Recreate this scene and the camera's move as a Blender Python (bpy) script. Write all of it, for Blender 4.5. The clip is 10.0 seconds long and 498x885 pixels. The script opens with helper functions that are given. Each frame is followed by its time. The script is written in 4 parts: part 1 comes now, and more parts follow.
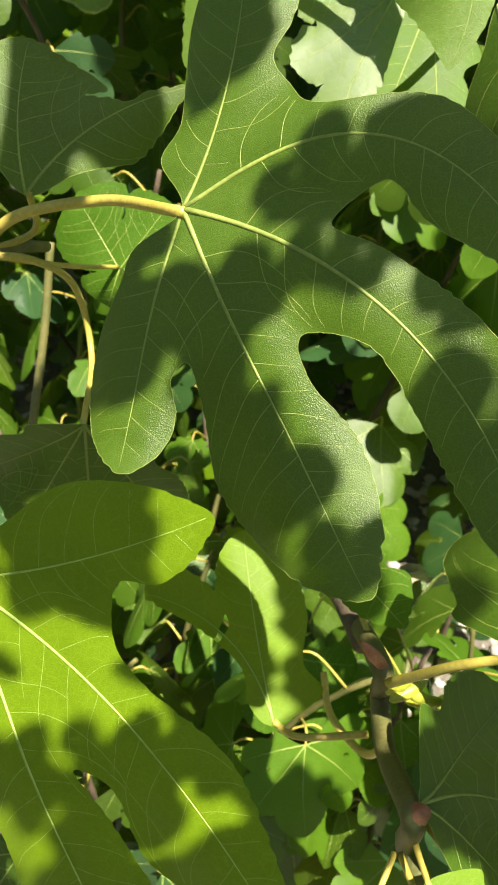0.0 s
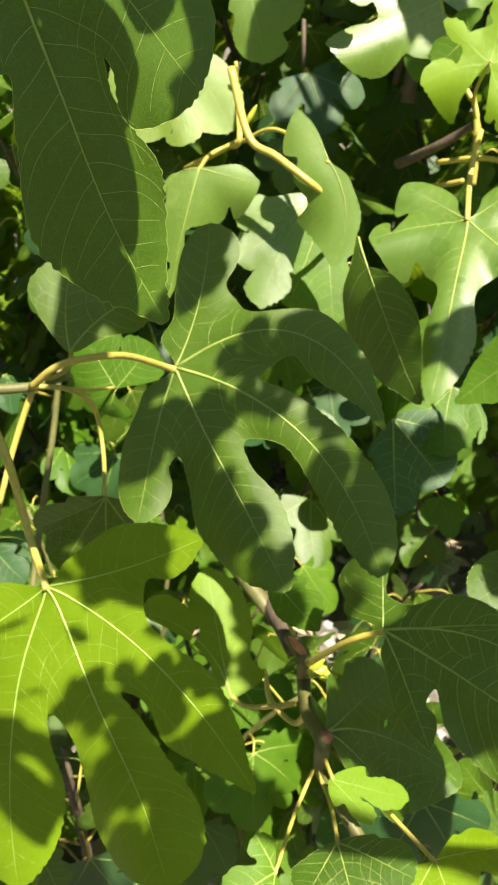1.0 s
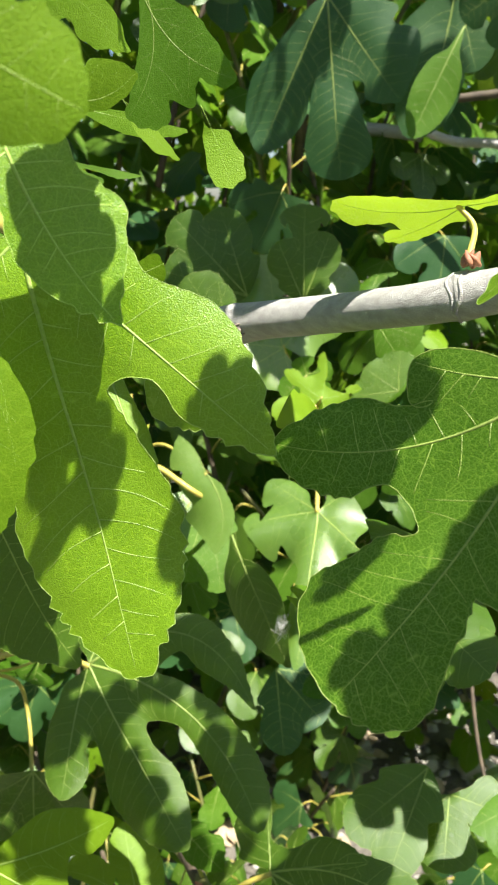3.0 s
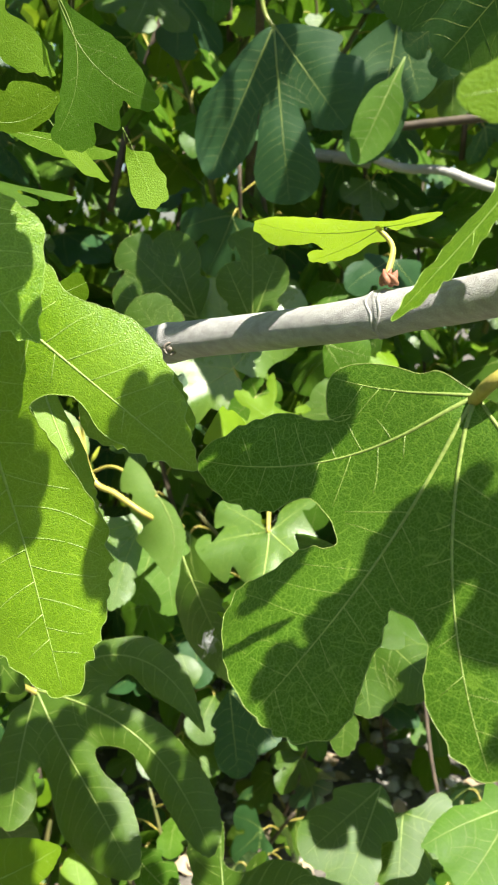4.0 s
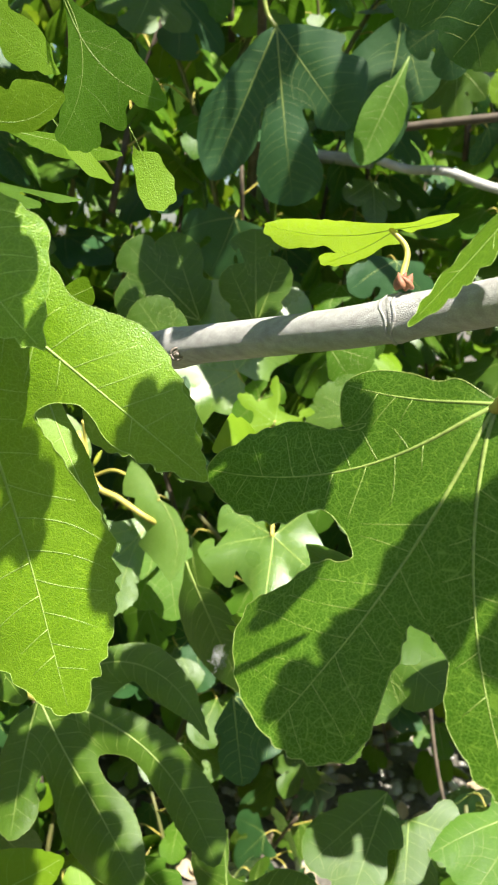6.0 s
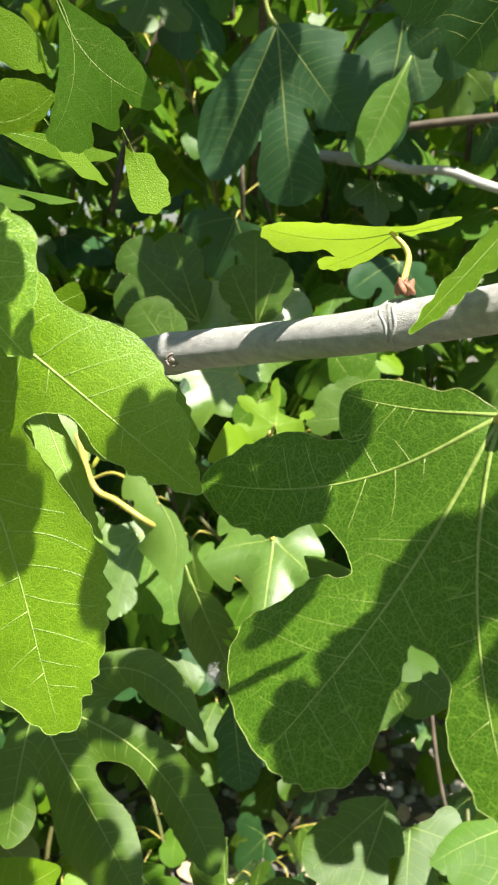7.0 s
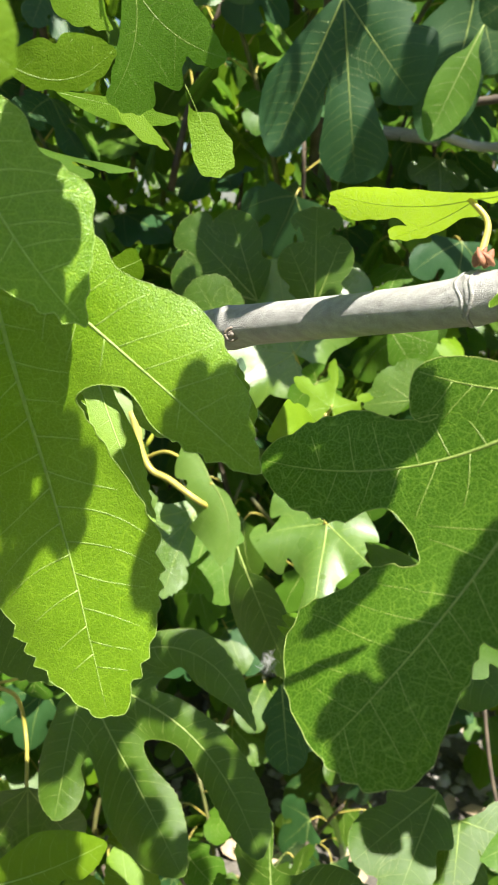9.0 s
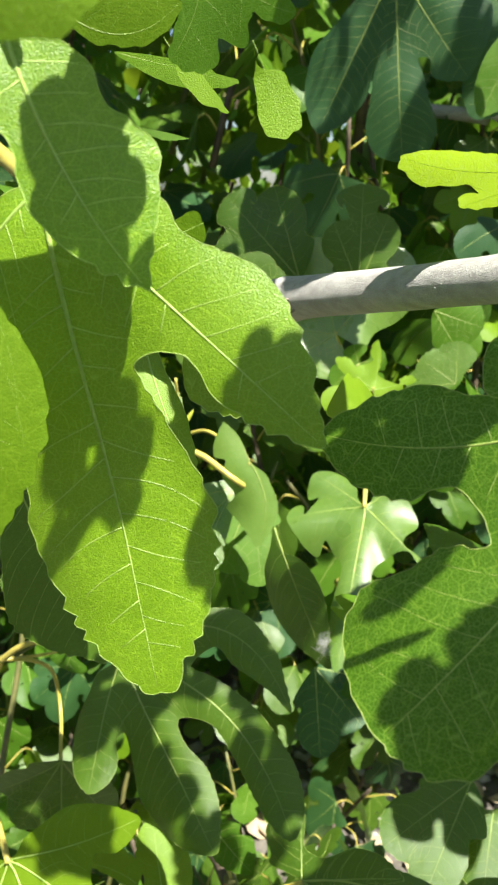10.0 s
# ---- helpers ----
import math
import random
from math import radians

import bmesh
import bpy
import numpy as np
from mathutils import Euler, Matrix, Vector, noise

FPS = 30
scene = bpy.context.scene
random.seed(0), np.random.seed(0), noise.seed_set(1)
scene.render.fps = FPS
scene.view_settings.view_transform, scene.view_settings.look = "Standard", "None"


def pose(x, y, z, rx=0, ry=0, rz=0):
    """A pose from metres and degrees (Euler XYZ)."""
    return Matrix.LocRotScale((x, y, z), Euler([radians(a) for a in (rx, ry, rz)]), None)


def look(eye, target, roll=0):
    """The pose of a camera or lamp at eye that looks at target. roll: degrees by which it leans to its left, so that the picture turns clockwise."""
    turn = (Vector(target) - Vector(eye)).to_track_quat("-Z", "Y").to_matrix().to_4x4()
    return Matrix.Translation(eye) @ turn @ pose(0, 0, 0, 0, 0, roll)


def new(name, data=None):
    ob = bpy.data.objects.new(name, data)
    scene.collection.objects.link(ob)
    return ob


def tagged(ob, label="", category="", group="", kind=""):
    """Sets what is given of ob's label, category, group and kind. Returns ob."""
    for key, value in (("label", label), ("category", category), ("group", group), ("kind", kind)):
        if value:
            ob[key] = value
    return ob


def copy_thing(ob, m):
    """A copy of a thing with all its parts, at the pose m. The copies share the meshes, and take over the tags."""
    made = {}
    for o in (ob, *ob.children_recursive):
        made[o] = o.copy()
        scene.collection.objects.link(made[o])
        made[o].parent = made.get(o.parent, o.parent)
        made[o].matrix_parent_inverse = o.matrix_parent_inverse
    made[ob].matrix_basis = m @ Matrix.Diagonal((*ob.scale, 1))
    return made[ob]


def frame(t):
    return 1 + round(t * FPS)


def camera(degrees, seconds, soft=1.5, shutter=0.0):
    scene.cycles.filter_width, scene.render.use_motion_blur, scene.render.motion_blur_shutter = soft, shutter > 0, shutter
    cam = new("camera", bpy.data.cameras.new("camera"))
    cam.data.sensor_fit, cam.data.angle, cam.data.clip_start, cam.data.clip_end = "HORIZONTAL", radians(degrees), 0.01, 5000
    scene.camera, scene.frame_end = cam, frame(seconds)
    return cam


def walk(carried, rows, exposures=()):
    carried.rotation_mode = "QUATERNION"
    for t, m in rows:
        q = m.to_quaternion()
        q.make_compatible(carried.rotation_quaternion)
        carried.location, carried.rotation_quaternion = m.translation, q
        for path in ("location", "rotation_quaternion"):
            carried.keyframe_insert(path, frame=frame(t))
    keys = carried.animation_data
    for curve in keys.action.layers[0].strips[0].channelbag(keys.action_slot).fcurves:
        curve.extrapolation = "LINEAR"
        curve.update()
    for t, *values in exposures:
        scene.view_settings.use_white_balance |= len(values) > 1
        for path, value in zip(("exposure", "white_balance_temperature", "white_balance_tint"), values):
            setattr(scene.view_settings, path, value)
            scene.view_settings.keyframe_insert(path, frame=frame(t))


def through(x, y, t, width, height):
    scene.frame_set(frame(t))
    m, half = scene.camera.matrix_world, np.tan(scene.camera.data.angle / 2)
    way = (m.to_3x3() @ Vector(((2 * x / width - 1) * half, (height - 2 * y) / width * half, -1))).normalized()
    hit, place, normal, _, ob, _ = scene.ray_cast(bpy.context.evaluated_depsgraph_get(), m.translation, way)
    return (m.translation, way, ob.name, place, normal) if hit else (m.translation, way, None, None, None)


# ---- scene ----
# The camera and its path
cam = camera(34.4, 10.0, soft=1.9)
PATH = [
    (0, (0.05, 0.034, 1.38), (-0.058, 1.669, 0.233), 4.3),
    (0.5, (0.057, -0.091, 1.448), (0.04, 1.606, 0.39), 5.5),
    (1, (0.045, -0.182, 1.51), (0.066, 1.568, 0.543), 5.5),
    (1.5, (0.048, -0.234, 1.554), (0.093, 1.561, 0.672), 5.0),
    (2, (0.046, -0.285, 1.6), (0.105, 1.571, 0.858), 4.2),
    (2.5, (0.054, -0.311, 1.68), (0.177, 1.579, 1.038), 3.9),
    (3, (0.061, -0.307, 1.686), (0.251, 1.604, 1.129), 3.9),
    (4.5, (0.076, -0.314, 1.685), (0.374, 1.602, 1.193), 4.0),
    (5, (0.074, -0.313, 1.685), (0.371, 1.603, 1.195), 4.0),
    (5.5, (0.07, -0.308, 1.685), (0.357, 1.609, 1.193), 3.9),
    (7, (0.074, -0.294, 1.687), (0.352, 1.624, 1.193), 3.9),
    (7.5, (0.07, -0.291, 1.685), (0.338, 1.627, 1.182), 3.9),
    (8, (0.068, -0.292, 1.685), (0.308, 1.626, 1.172), 3.9),
    (8.5, (0.065, -0.293, 1.681), (0.264, 1.626, 1.152), 3.9),
    (9, (0.073, -0.281, 1.682), (0.223, 1.637, 1.137), 4.3),
    (9.5, (0.08, -0.262, 1.679), (0.191, 1.653, 1.112), 4.6),
    (10, (0.065, -0.273, 1.676), (0.14, 1.636, 1.084), 5.0),
]
walk(cam, [(t, look(eye, target, roll)) for t, eye, target, roll in PATH],
     [(0, 1.56, 6950, 10), (2, 1.56, 6950, 10), (2.7, 1.58, 6250, 8), (10, 1.60, 6250, 8)])
cam.data.dof.use_dof = True
cam.data.dof.focus_distance = 0.34
cam.data.dof.aperture_fstop = cam.data.lens / 1.5


from mathutils import geometry
from mathutils.bvhtree import BVHTree

# World and sun
SUN = Vector((0.20, -0.38, 0.90)).normalized()
world = bpy.data.worlds.new("sky")
scene.world = world
world.use_nodes = True
wn = world.node_tree.nodes
sky = wn.new("ShaderNodeTexSky")
sky.sky_type, sky.sun_disc = "NISHITA", False
sky.sun_elevation = math.asin(SUN.z)
sky.sun_rotation = math.atan2(SUN.x, SUN.y)
wn["Background"].inputs["Strength"].default_value = 0.046
world.node_tree.links.new(sky.outputs[0], wn["Background"].inputs[0])
lamp = bpy.data.lights.new("sun", "SUN")
lamp.energy, lamp.angle, lamp.color = 5.0, radians(0.53), (1.0, 0.94, 0.82)
sun = new("sun", lamp)
sun.matrix_world = look(SUN * 20, (0, 0, 0))


# Materials
def nodes_of(name):
    m = bpy.data.materials.new(name)
    m.use_nodes = True
    t = m.node_tree
    t.nodes.clear()
    return m, t.nodes, t.links


def node(ns, kind, **values):
    n = ns.new("ShaderNode" + kind)
    for k, v in values.items():
        n.inputs[k.replace("_", " ")].default_value = v
    return n


def mixed(ns, ls, fac, a, b, mode="MIX"):
    n = ns.new("ShaderNodeMix")
    n.data_type, n.blend_type = "RGBA", mode
    for k, v in ((0, fac), (6, a), (7, b)):
        if isinstance(v, (tuple, float, int)):
            n.inputs[k].default_value = v
        else:
            ls.new(v, n.inputs[k])
    return n.outputs[2]


def ramp(ns, ls, fac, lo, hi, a=0.0, b=1.0):
    n = ns.new("ShaderNodeMapRange")
    ls.new(fac, n.inputs[0])
    for k, v in zip((1, 2, 3, 4), (lo, hi, a, b)):
        n.inputs[k].default_value = v
    return n.outputs[0]


def leaf_material(name, colour, light, clear, net, gloss=0.36, through=0.34, relief_size=0.35, shine=0.5, wax=0.0, mesh=230.0):
    """A leaf: colour and lighter blotches, light passing through, a fine net of veins and a leathery relief."""
    m, ns, ls = nodes_of(name)
    uv = ns.new("ShaderNodeUVMap").outputs[0]
    info = ns.new("ShaderNodeObjectInfo").outputs["Random"]
    blotch = node(ns, "TexNoise", Scale=28.0, Detail=3.0)
    fine = node(ns, "TexNoise", Scale=1900.0, Detail=2.0)
    cells = node(ns, "TexVoronoi", Scale=mesh)
    cells.feature = "DISTANCE_TO_EDGE"
    small = node(ns, "TexVoronoi", Scale=mesh * 3.3)
    small.feature = "DISTANCE_TO_EDGE"
    warp = node(ns, "TexNoise", Scale=90.0, Detail=2.0)
    ls.new(uv, warp.inputs["Vector"])
    bent = ns.new("ShaderNodeVectorMath")
    bent.operation = "MULTIPLY_ADD"
    ls.new(warp.outputs["Color"], bent.inputs[0])
    bent.inputs[1].default_value = (0.0035, 0.0035, 0.0)
    ls.new(uv, bent.inputs[2])
    for n in (blotch, fine):
        ls.new(uv, n.inputs["Vector"])
    for n in (cells, small):
        ls.new(bent.outputs[0], n.inputs["Vector"])
    coarse = ramp(ns, ls, cells.outputs["Distance"], 0.006, 0.034, 1.0, 0.0)
    finer = ramp(ns, ls, small.outputs["Distance"], 0.02, 0.10, 0.55, 0.0)
    vein = ns.new("ShaderNodeMath")
    vein.operation = "MAXIMUM"
    ls.new(coarse, vein.inputs[0])
    ls.new(finer, vein.inputs[1])
    spread = ramp(ns, ls, blotch.outputs[0], 0.35, 0.65)
    base = mixed(ns, ls, spread, colour, light)
    vary = mixed(ns, ls, info, (0.78, 0.86, 0.9, 1), (1.2, 1.1, 0.95, 1))
    base = mixed(ns, ls, 1.0, base, vary, "MULTIPLY")
    weight = ns.new("ShaderNodeMath")
    weight.operation = "MULTIPLY"
    ls.new(vein.outputs[0], weight.inputs[0])
    weight.inputs[1].default_value = net
    veined = mixed(ns, ls, weight.outputs[0], base, (light[0] * 2.4, light[1] * 1.9, light[2] * 2.6, 1))
    speck = mixed(ns, ls, ramp(ns, ls, fine.outputs[0], 0.3, 0.7, 0.0, 0.6), veined, tuple(0.8 * c for c in colour[:3]) + (1,))
    # relief: leathery grain with sunken net
    relief = ns.new("ShaderNodeMath")
    relief.operation = "ADD"
    ls.new(ramp(ns, ls, cells.outputs["Distance"], 0.0, 0.12, 0.0, 0.12), relief.inputs[0])
    ls.new(ramp(ns, ls, small.outputs["Distance"], 0.0, 0.2, 0.0, 0.30), relief.inputs[1])
    grain = ns.new("ShaderNodeMath")
    grain.operation = "ADD"
    ls.new(relief.outputs[0], grain.inputs[0])
    ls.new(ramp(ns, ls, fine.outputs[0], 0.2, 0.8, 0.0, 1.2), grain.inputs[1])
    bump = node(ns, "Bump", Strength=0.4, Distance=0.001 * relief_size)
    ls.new(grain.outputs[0], bump.inputs["Height"])
    skin = node(ns, "BsdfPrincipled", Roughness=gloss)
    skin.inputs["Specular IOR Level"].default_value = shine
    skin.inputs["Coat Weight"].default_value = wax
    skin.inputs["Coat Roughness"].default_value = 0.3
    ls.new(speck, skin.inputs["Base Color"])
    ls.new(ramp(ns, ls, blotch.outputs[0], 0.3, 0.7, gloss - 0.05, gloss + 0.1), skin.inputs["Roughness"])
    ls.new(bump.outputs[0], skin.inputs["Normal"])
    glow = node(ns, "BsdfTranslucent")
    ls.new(mixed(ns, ls, weight.outputs[0], mixed(ns, ls, 1.0, clear, vary, "MULTIPLY"), (0.55, 0.75, 0.25, 1)), glow.inputs["Color"])
    ls.new(bump.outputs[0], glow.inputs["Normal"])
    both = ns.new("ShaderNodeMixShader")
    both.inputs[0].default_value = through
    ls.new(skin.outputs[0], both.inputs[1])
    ls.new(glow.outputs[0], both.inputs[2])
    out = ns.new("ShaderNodeOutputMaterial")
    ls.new(both.outputs[0], out.inputs[0])
    return m


def plain_material(name, a, b, scale, rough, bump=0.3, depth=0.001, stretch=(1, 1, 1), through=0.0, detail=6.0):
    """Two colours mixed by noise at two scales, with relief."""
    m, ns, ls = nodes_of(name)
    where = ns.new("ShaderNodeTexCoord").outputs["Object"]
    mapped = node(ns, "Mapping", Scale=stretch)
    ls.new(where, mapped.inputs[0])
    big = node(ns, "TexNoise", Scale=scale, Detail=detail)
    fine = node(ns, "TexNoise", Scale=scale * 9, Detail=3.0)
    for n in (big, fine):
        ls.new(mapped.outputs[0], n.inputs["Vector"])
    colour = mixed(ns, ls, ramp(ns, ls, big.outputs[0], 0.35, 0.65), a, b)
    colour = mixed(ns, ls, ramp(ns, ls, fine.outputs[0], 0.35, 0.75, 0.0, 0.5), colour, tuple(0.55 * c for c in a[:3]) + (1,))
    vary = mixed(ns, ls, ns.new("ShaderNodeObjectInfo").outputs["Random"], (0.85, 0.85, 0.85, 1), (1.15, 1.15, 1.15, 1))
    colour = mixed(ns, ls, 1.0, colour, vary, "MULTIPLY")
    total = ns.new("ShaderNodeMath")
    ls.new(big.outputs[0], total.inputs[0])
    ls.new(fine.outputs[0], total.inputs[1])
    b_ = node(ns, "Bump", Strength=bump, Distance=depth)
    ls.new(total.outputs[0], b_.inputs["Height"])
    skin = node(ns, "BsdfPrincipled", Roughness=rough)
    ls.new(colour, skin.inputs["Base Color"])
    ls.new(b_.outputs[0], skin.inputs["Normal"])
    out = ns.new("ShaderNodeOutputMaterial")
    if through:
        glow = node(ns, "BsdfTranslucent")
        ls.new(mixed(ns, ls, 1.0, colour, (1.6, 1.6, 0.9, 1), "MULTIPLY"), glow.inputs["Color"])
        both = ns.new("ShaderNodeMixShader")
        both.inputs[0].default_value = through
        ls.new(skin.outputs[0], both.inputs[1])
        ls.new(glow.outputs[0], both.inputs[2])
        ls.new(both.outputs[0], out.inputs[0])
    else:
        ls.new(skin.outputs[0], out.inputs[0])
    return m


MATURE = leaf_material("mature_leaf", (0.042, 0.092, 0.007, 1), (0.064, 0.132, 0.011, 1), (0.24, 0.38, 0.01, 1), 0.3, 0.33, 0.22, 0.42, 0.45, 0.06)
MID = leaf_material("green_leaf", (0.055, 0.130, 0.008, 1), (0.082, 0.180, 0.012, 1), (0.24, 0.48, 0.01, 1), 0.3, 0.44, 0.30, 0.2, 0.28)
BRIGHT = leaf_material("fresh_leaf", (0.100, 0.188, 0.005, 1), (0.132, 0.235, 0.007, 1), (0.46, 0.64, 0.01, 1), 0.3, 0.48, 0.20, 0.2, 0.25)
YOUNG = leaf_material("young_leaf", (0.150, 0.285, 0.010, 1), (0.195, 0.345, 0.014, 1), (0.46, 0.68, 0.02, 1), 0.3, 0.46, 0.38)
GLOSSY = leaf_material("glossy_leaf", (0.085, 0.165, 0.020, 1), (0.120, 0.215, 0.028, 1), (0.28, 0.48, 0.03, 1), 0.25, 0.29, 0.26, 0.4, 0.9, 0.35)
NEAR_DARK = leaf_material("veined_leaf", (0.050, 0.118, 0.005, 1), (0.072, 0.155, 0.007, 1), (0.20, 0.40, 0.01, 1), 0.75, 0.42, 0.24, 0.3, 0.3, 0.0, 240.0)
NEAR_FRESH = leaf_material("leathery_leaf", (0.112, 0.226, 0.004, 1), (0.156, 0.290, 0.006, 1), (0.46, 0.66, 0.01, 1), 0.55, 0.38, 0.23, 0.30, 0.65)
PALE = leaf_material("pale_leaf", (0.135, 0.235, 0.030, 1), (0.175, 0.285, 0.042, 1), (0.42, 0.58, 0.05, 1), 0.25, 0.40, 0.36, 0.3, 0.8)
# for shaded leaves: the shade is put into a darker, bluer colour
SHADE = leaf_material("shade_tinted_leaf", (0.028, 0.082, 0.024, 1), (0.040, 0.105, 0.030, 1), (0.13, 0.28, 0.02, 1), 0.3, 0.42, 0.26, 0.35, 0.4)
TONES = [MATURE, MID, BRIGHT, YOUNG, GLOSSY, NEAR_DARK, NEAR_FRESH, SHADE, PALE]
VEIN = plain_material("vein", (0.27, 0.35, 0.08, 1), (0.35, 0.43, 0.10, 1), 60, 0.45, through=0.12)
VEIN_PALE = plain_material("bright_vein", (0.36, 0.50, 0.11, 1), (0.44, 0.58, 0.14, 1), 60, 0.45, through=0.15)
STALK = plain_material("leaf_stalk", (0.42, 0.36, 0.07, 1), (0.50, 0.40, 0.09, 1), 40, 0.4)
STALK_GREEN = plain_material("green_stalk", (0.22, 0.27, 0.05, 1), (0.33, 0.33, 0.07, 1), 40, 0.4)
BARK = plain_material("grey_bark", (0.40, 0.375, 0.35, 1), (0.54, 0.515, 0.49, 1), 150, 0.75, 0.8, 0.0008, (0.07, 2.2, 2.2))
SCAR = plain_material("leaf_scar", (0.20, 0.16, 0.13, 1), (0.30, 0.25, 0.21, 1), 120, 0.8)
TWIG = plain_material("brown_twig", (0.07, 0.05, 0.035, 1), (0.13, 0.095, 0.06, 1), 50, 0.7, 0.5, 0.001)
GREEN_TWIG = plain_material("green_twig", (0.11, 0.12, 0.035, 1), (0.17, 0.15, 0.05, 1), 50, 0.55, 0.4, 0.001)
BUD = plain_material("bud_scale", (0.30, 0.10, 0.06, 1), (0.42, 0.20, 0.10, 1), 90, 0.6)
GREEN_BUD = plain_material("green_bud", (0.36, 0.42, 0.04, 1), (0.48, 0.50, 0.06, 1), 60, 0.45)
SOIL = plain_material("soil", (0.09, 0.08, 0.065, 1), (0.17, 0.15, 0.125, 1), 6, 0.95, 0.8, 0.02)
STONE = plain_material("pale_stone", (0.42, 0.39, 0.34, 1), (0.56, 0.53, 0.48, 1), 20, 0.85, 0.5, 0.004)
LITTER = plain_material("dry_leaf", (0.34, 0.25, 0.15, 1), (0.50, 0.40, 0.27, 1), 30, 0.8, 0.4, 0.002)
SILK = plain_material("spider_silk", (0.4, 0.4, 0.38, 1), (0.5, 0.5, 0.48, 1), 50, 0.5)


# Building helpers
def part(name, bm, material, parent=None, label=""):
    """Links a bmesh as one mesh object, under a thing or a part."""
    me = bpy.data.meshes.new(name)
    bm.to_mesh(me)
    bm.free()
    return linked(name, me, material, parent, label)


def linked(name, me, material, parent=None, label=""):
    me.materials.append(material)
    me.polygons.foreach_set("use_smooth", [True] * len(me.polygons))
    ob = new(name, me)
    if parent:
        ob.parent = parent
    return tagged(ob, label)


def smooth_line(points, steps=8):
    """A rounded line through the points."""
    p = [Vector(q) for q in points]
    p = [p[0] * 2 - p[1]] + p + [p[-1] * 2 - p[-2]]
    out = []
    for i in range(1, len(p) - 2):
        a, b, c, d = p[i - 1:i + 3]
        for k in range(steps):
            t = k / steps
            out.append(0.5 * (2 * b + (c - a) * t + (2 * a - 5 * b + 4 * c - d) * t * t + (3 * b - a - 3 * c + d) * t ** 3))
    return out + [p[-2]]


def tube(bm, line, radii, sides=8, bumps=0.0, seed=0):
    """Adds a tapered tube along the line to bm; radii: start and end, or one for each point."""
    n = len(line)
    if len(radii) == 2:
        radii = [radii[0] + (radii[1] - radii[0]) * i / (n - 1) for i in range(n)]
    rings, side = [], None
    for i, c in enumerate(line):
        along = (line[min(i + 1, n - 1)] - line[max(i - 1, 0)]).normalized()
        if side is None:
            side = along.orthogonal().normalized()
        side = (side - along * side.dot(along)).normalized()
        up = along.cross(side)
        ring = []
        for k in range(sides):
            a = 2 * math.pi * k / sides
            r = radii[i] * (1 + bumps * noise.noise(Vector((c.x * 60 + seed, c.y * 60 + k, c.z * 60))))
            ring.append(bm.verts.new(c + (side * math.cos(a) + up * math.sin(a)) * r))
        rings.append(ring)
    for a, b in zip(rings, rings[1:]):
        for k in range(sides):
            bm.faces.new((a[k], a[(k + 1) % sides], b[(k + 1) % sides], b[k]))
    bm.faces.new(rings[0][::-1])
    bm.faces.new(rings[-1])
    return bm


def polar(angle, r):
    return np.array((math.sin(radians(angle)), math.cos(radians(angle)))) * r


def catmull(points, steps=9):
    p = np.array(points)
    out = []
    n = len(p)
    for i in range(n):
        a, b, c, d = p[(i - 1) % n], p[i], p[(i + 1) % n], p[(i + 2) % n]
        for k in range(steps):
            t = k / steps
            out.append(0.5 * (2 * b + (c - a) * t + (2 * a - 5 * b + 4 * c - d) * t * t + (3 * b - a - 3 * c + d) * t ** 3))
    return np.array(out)


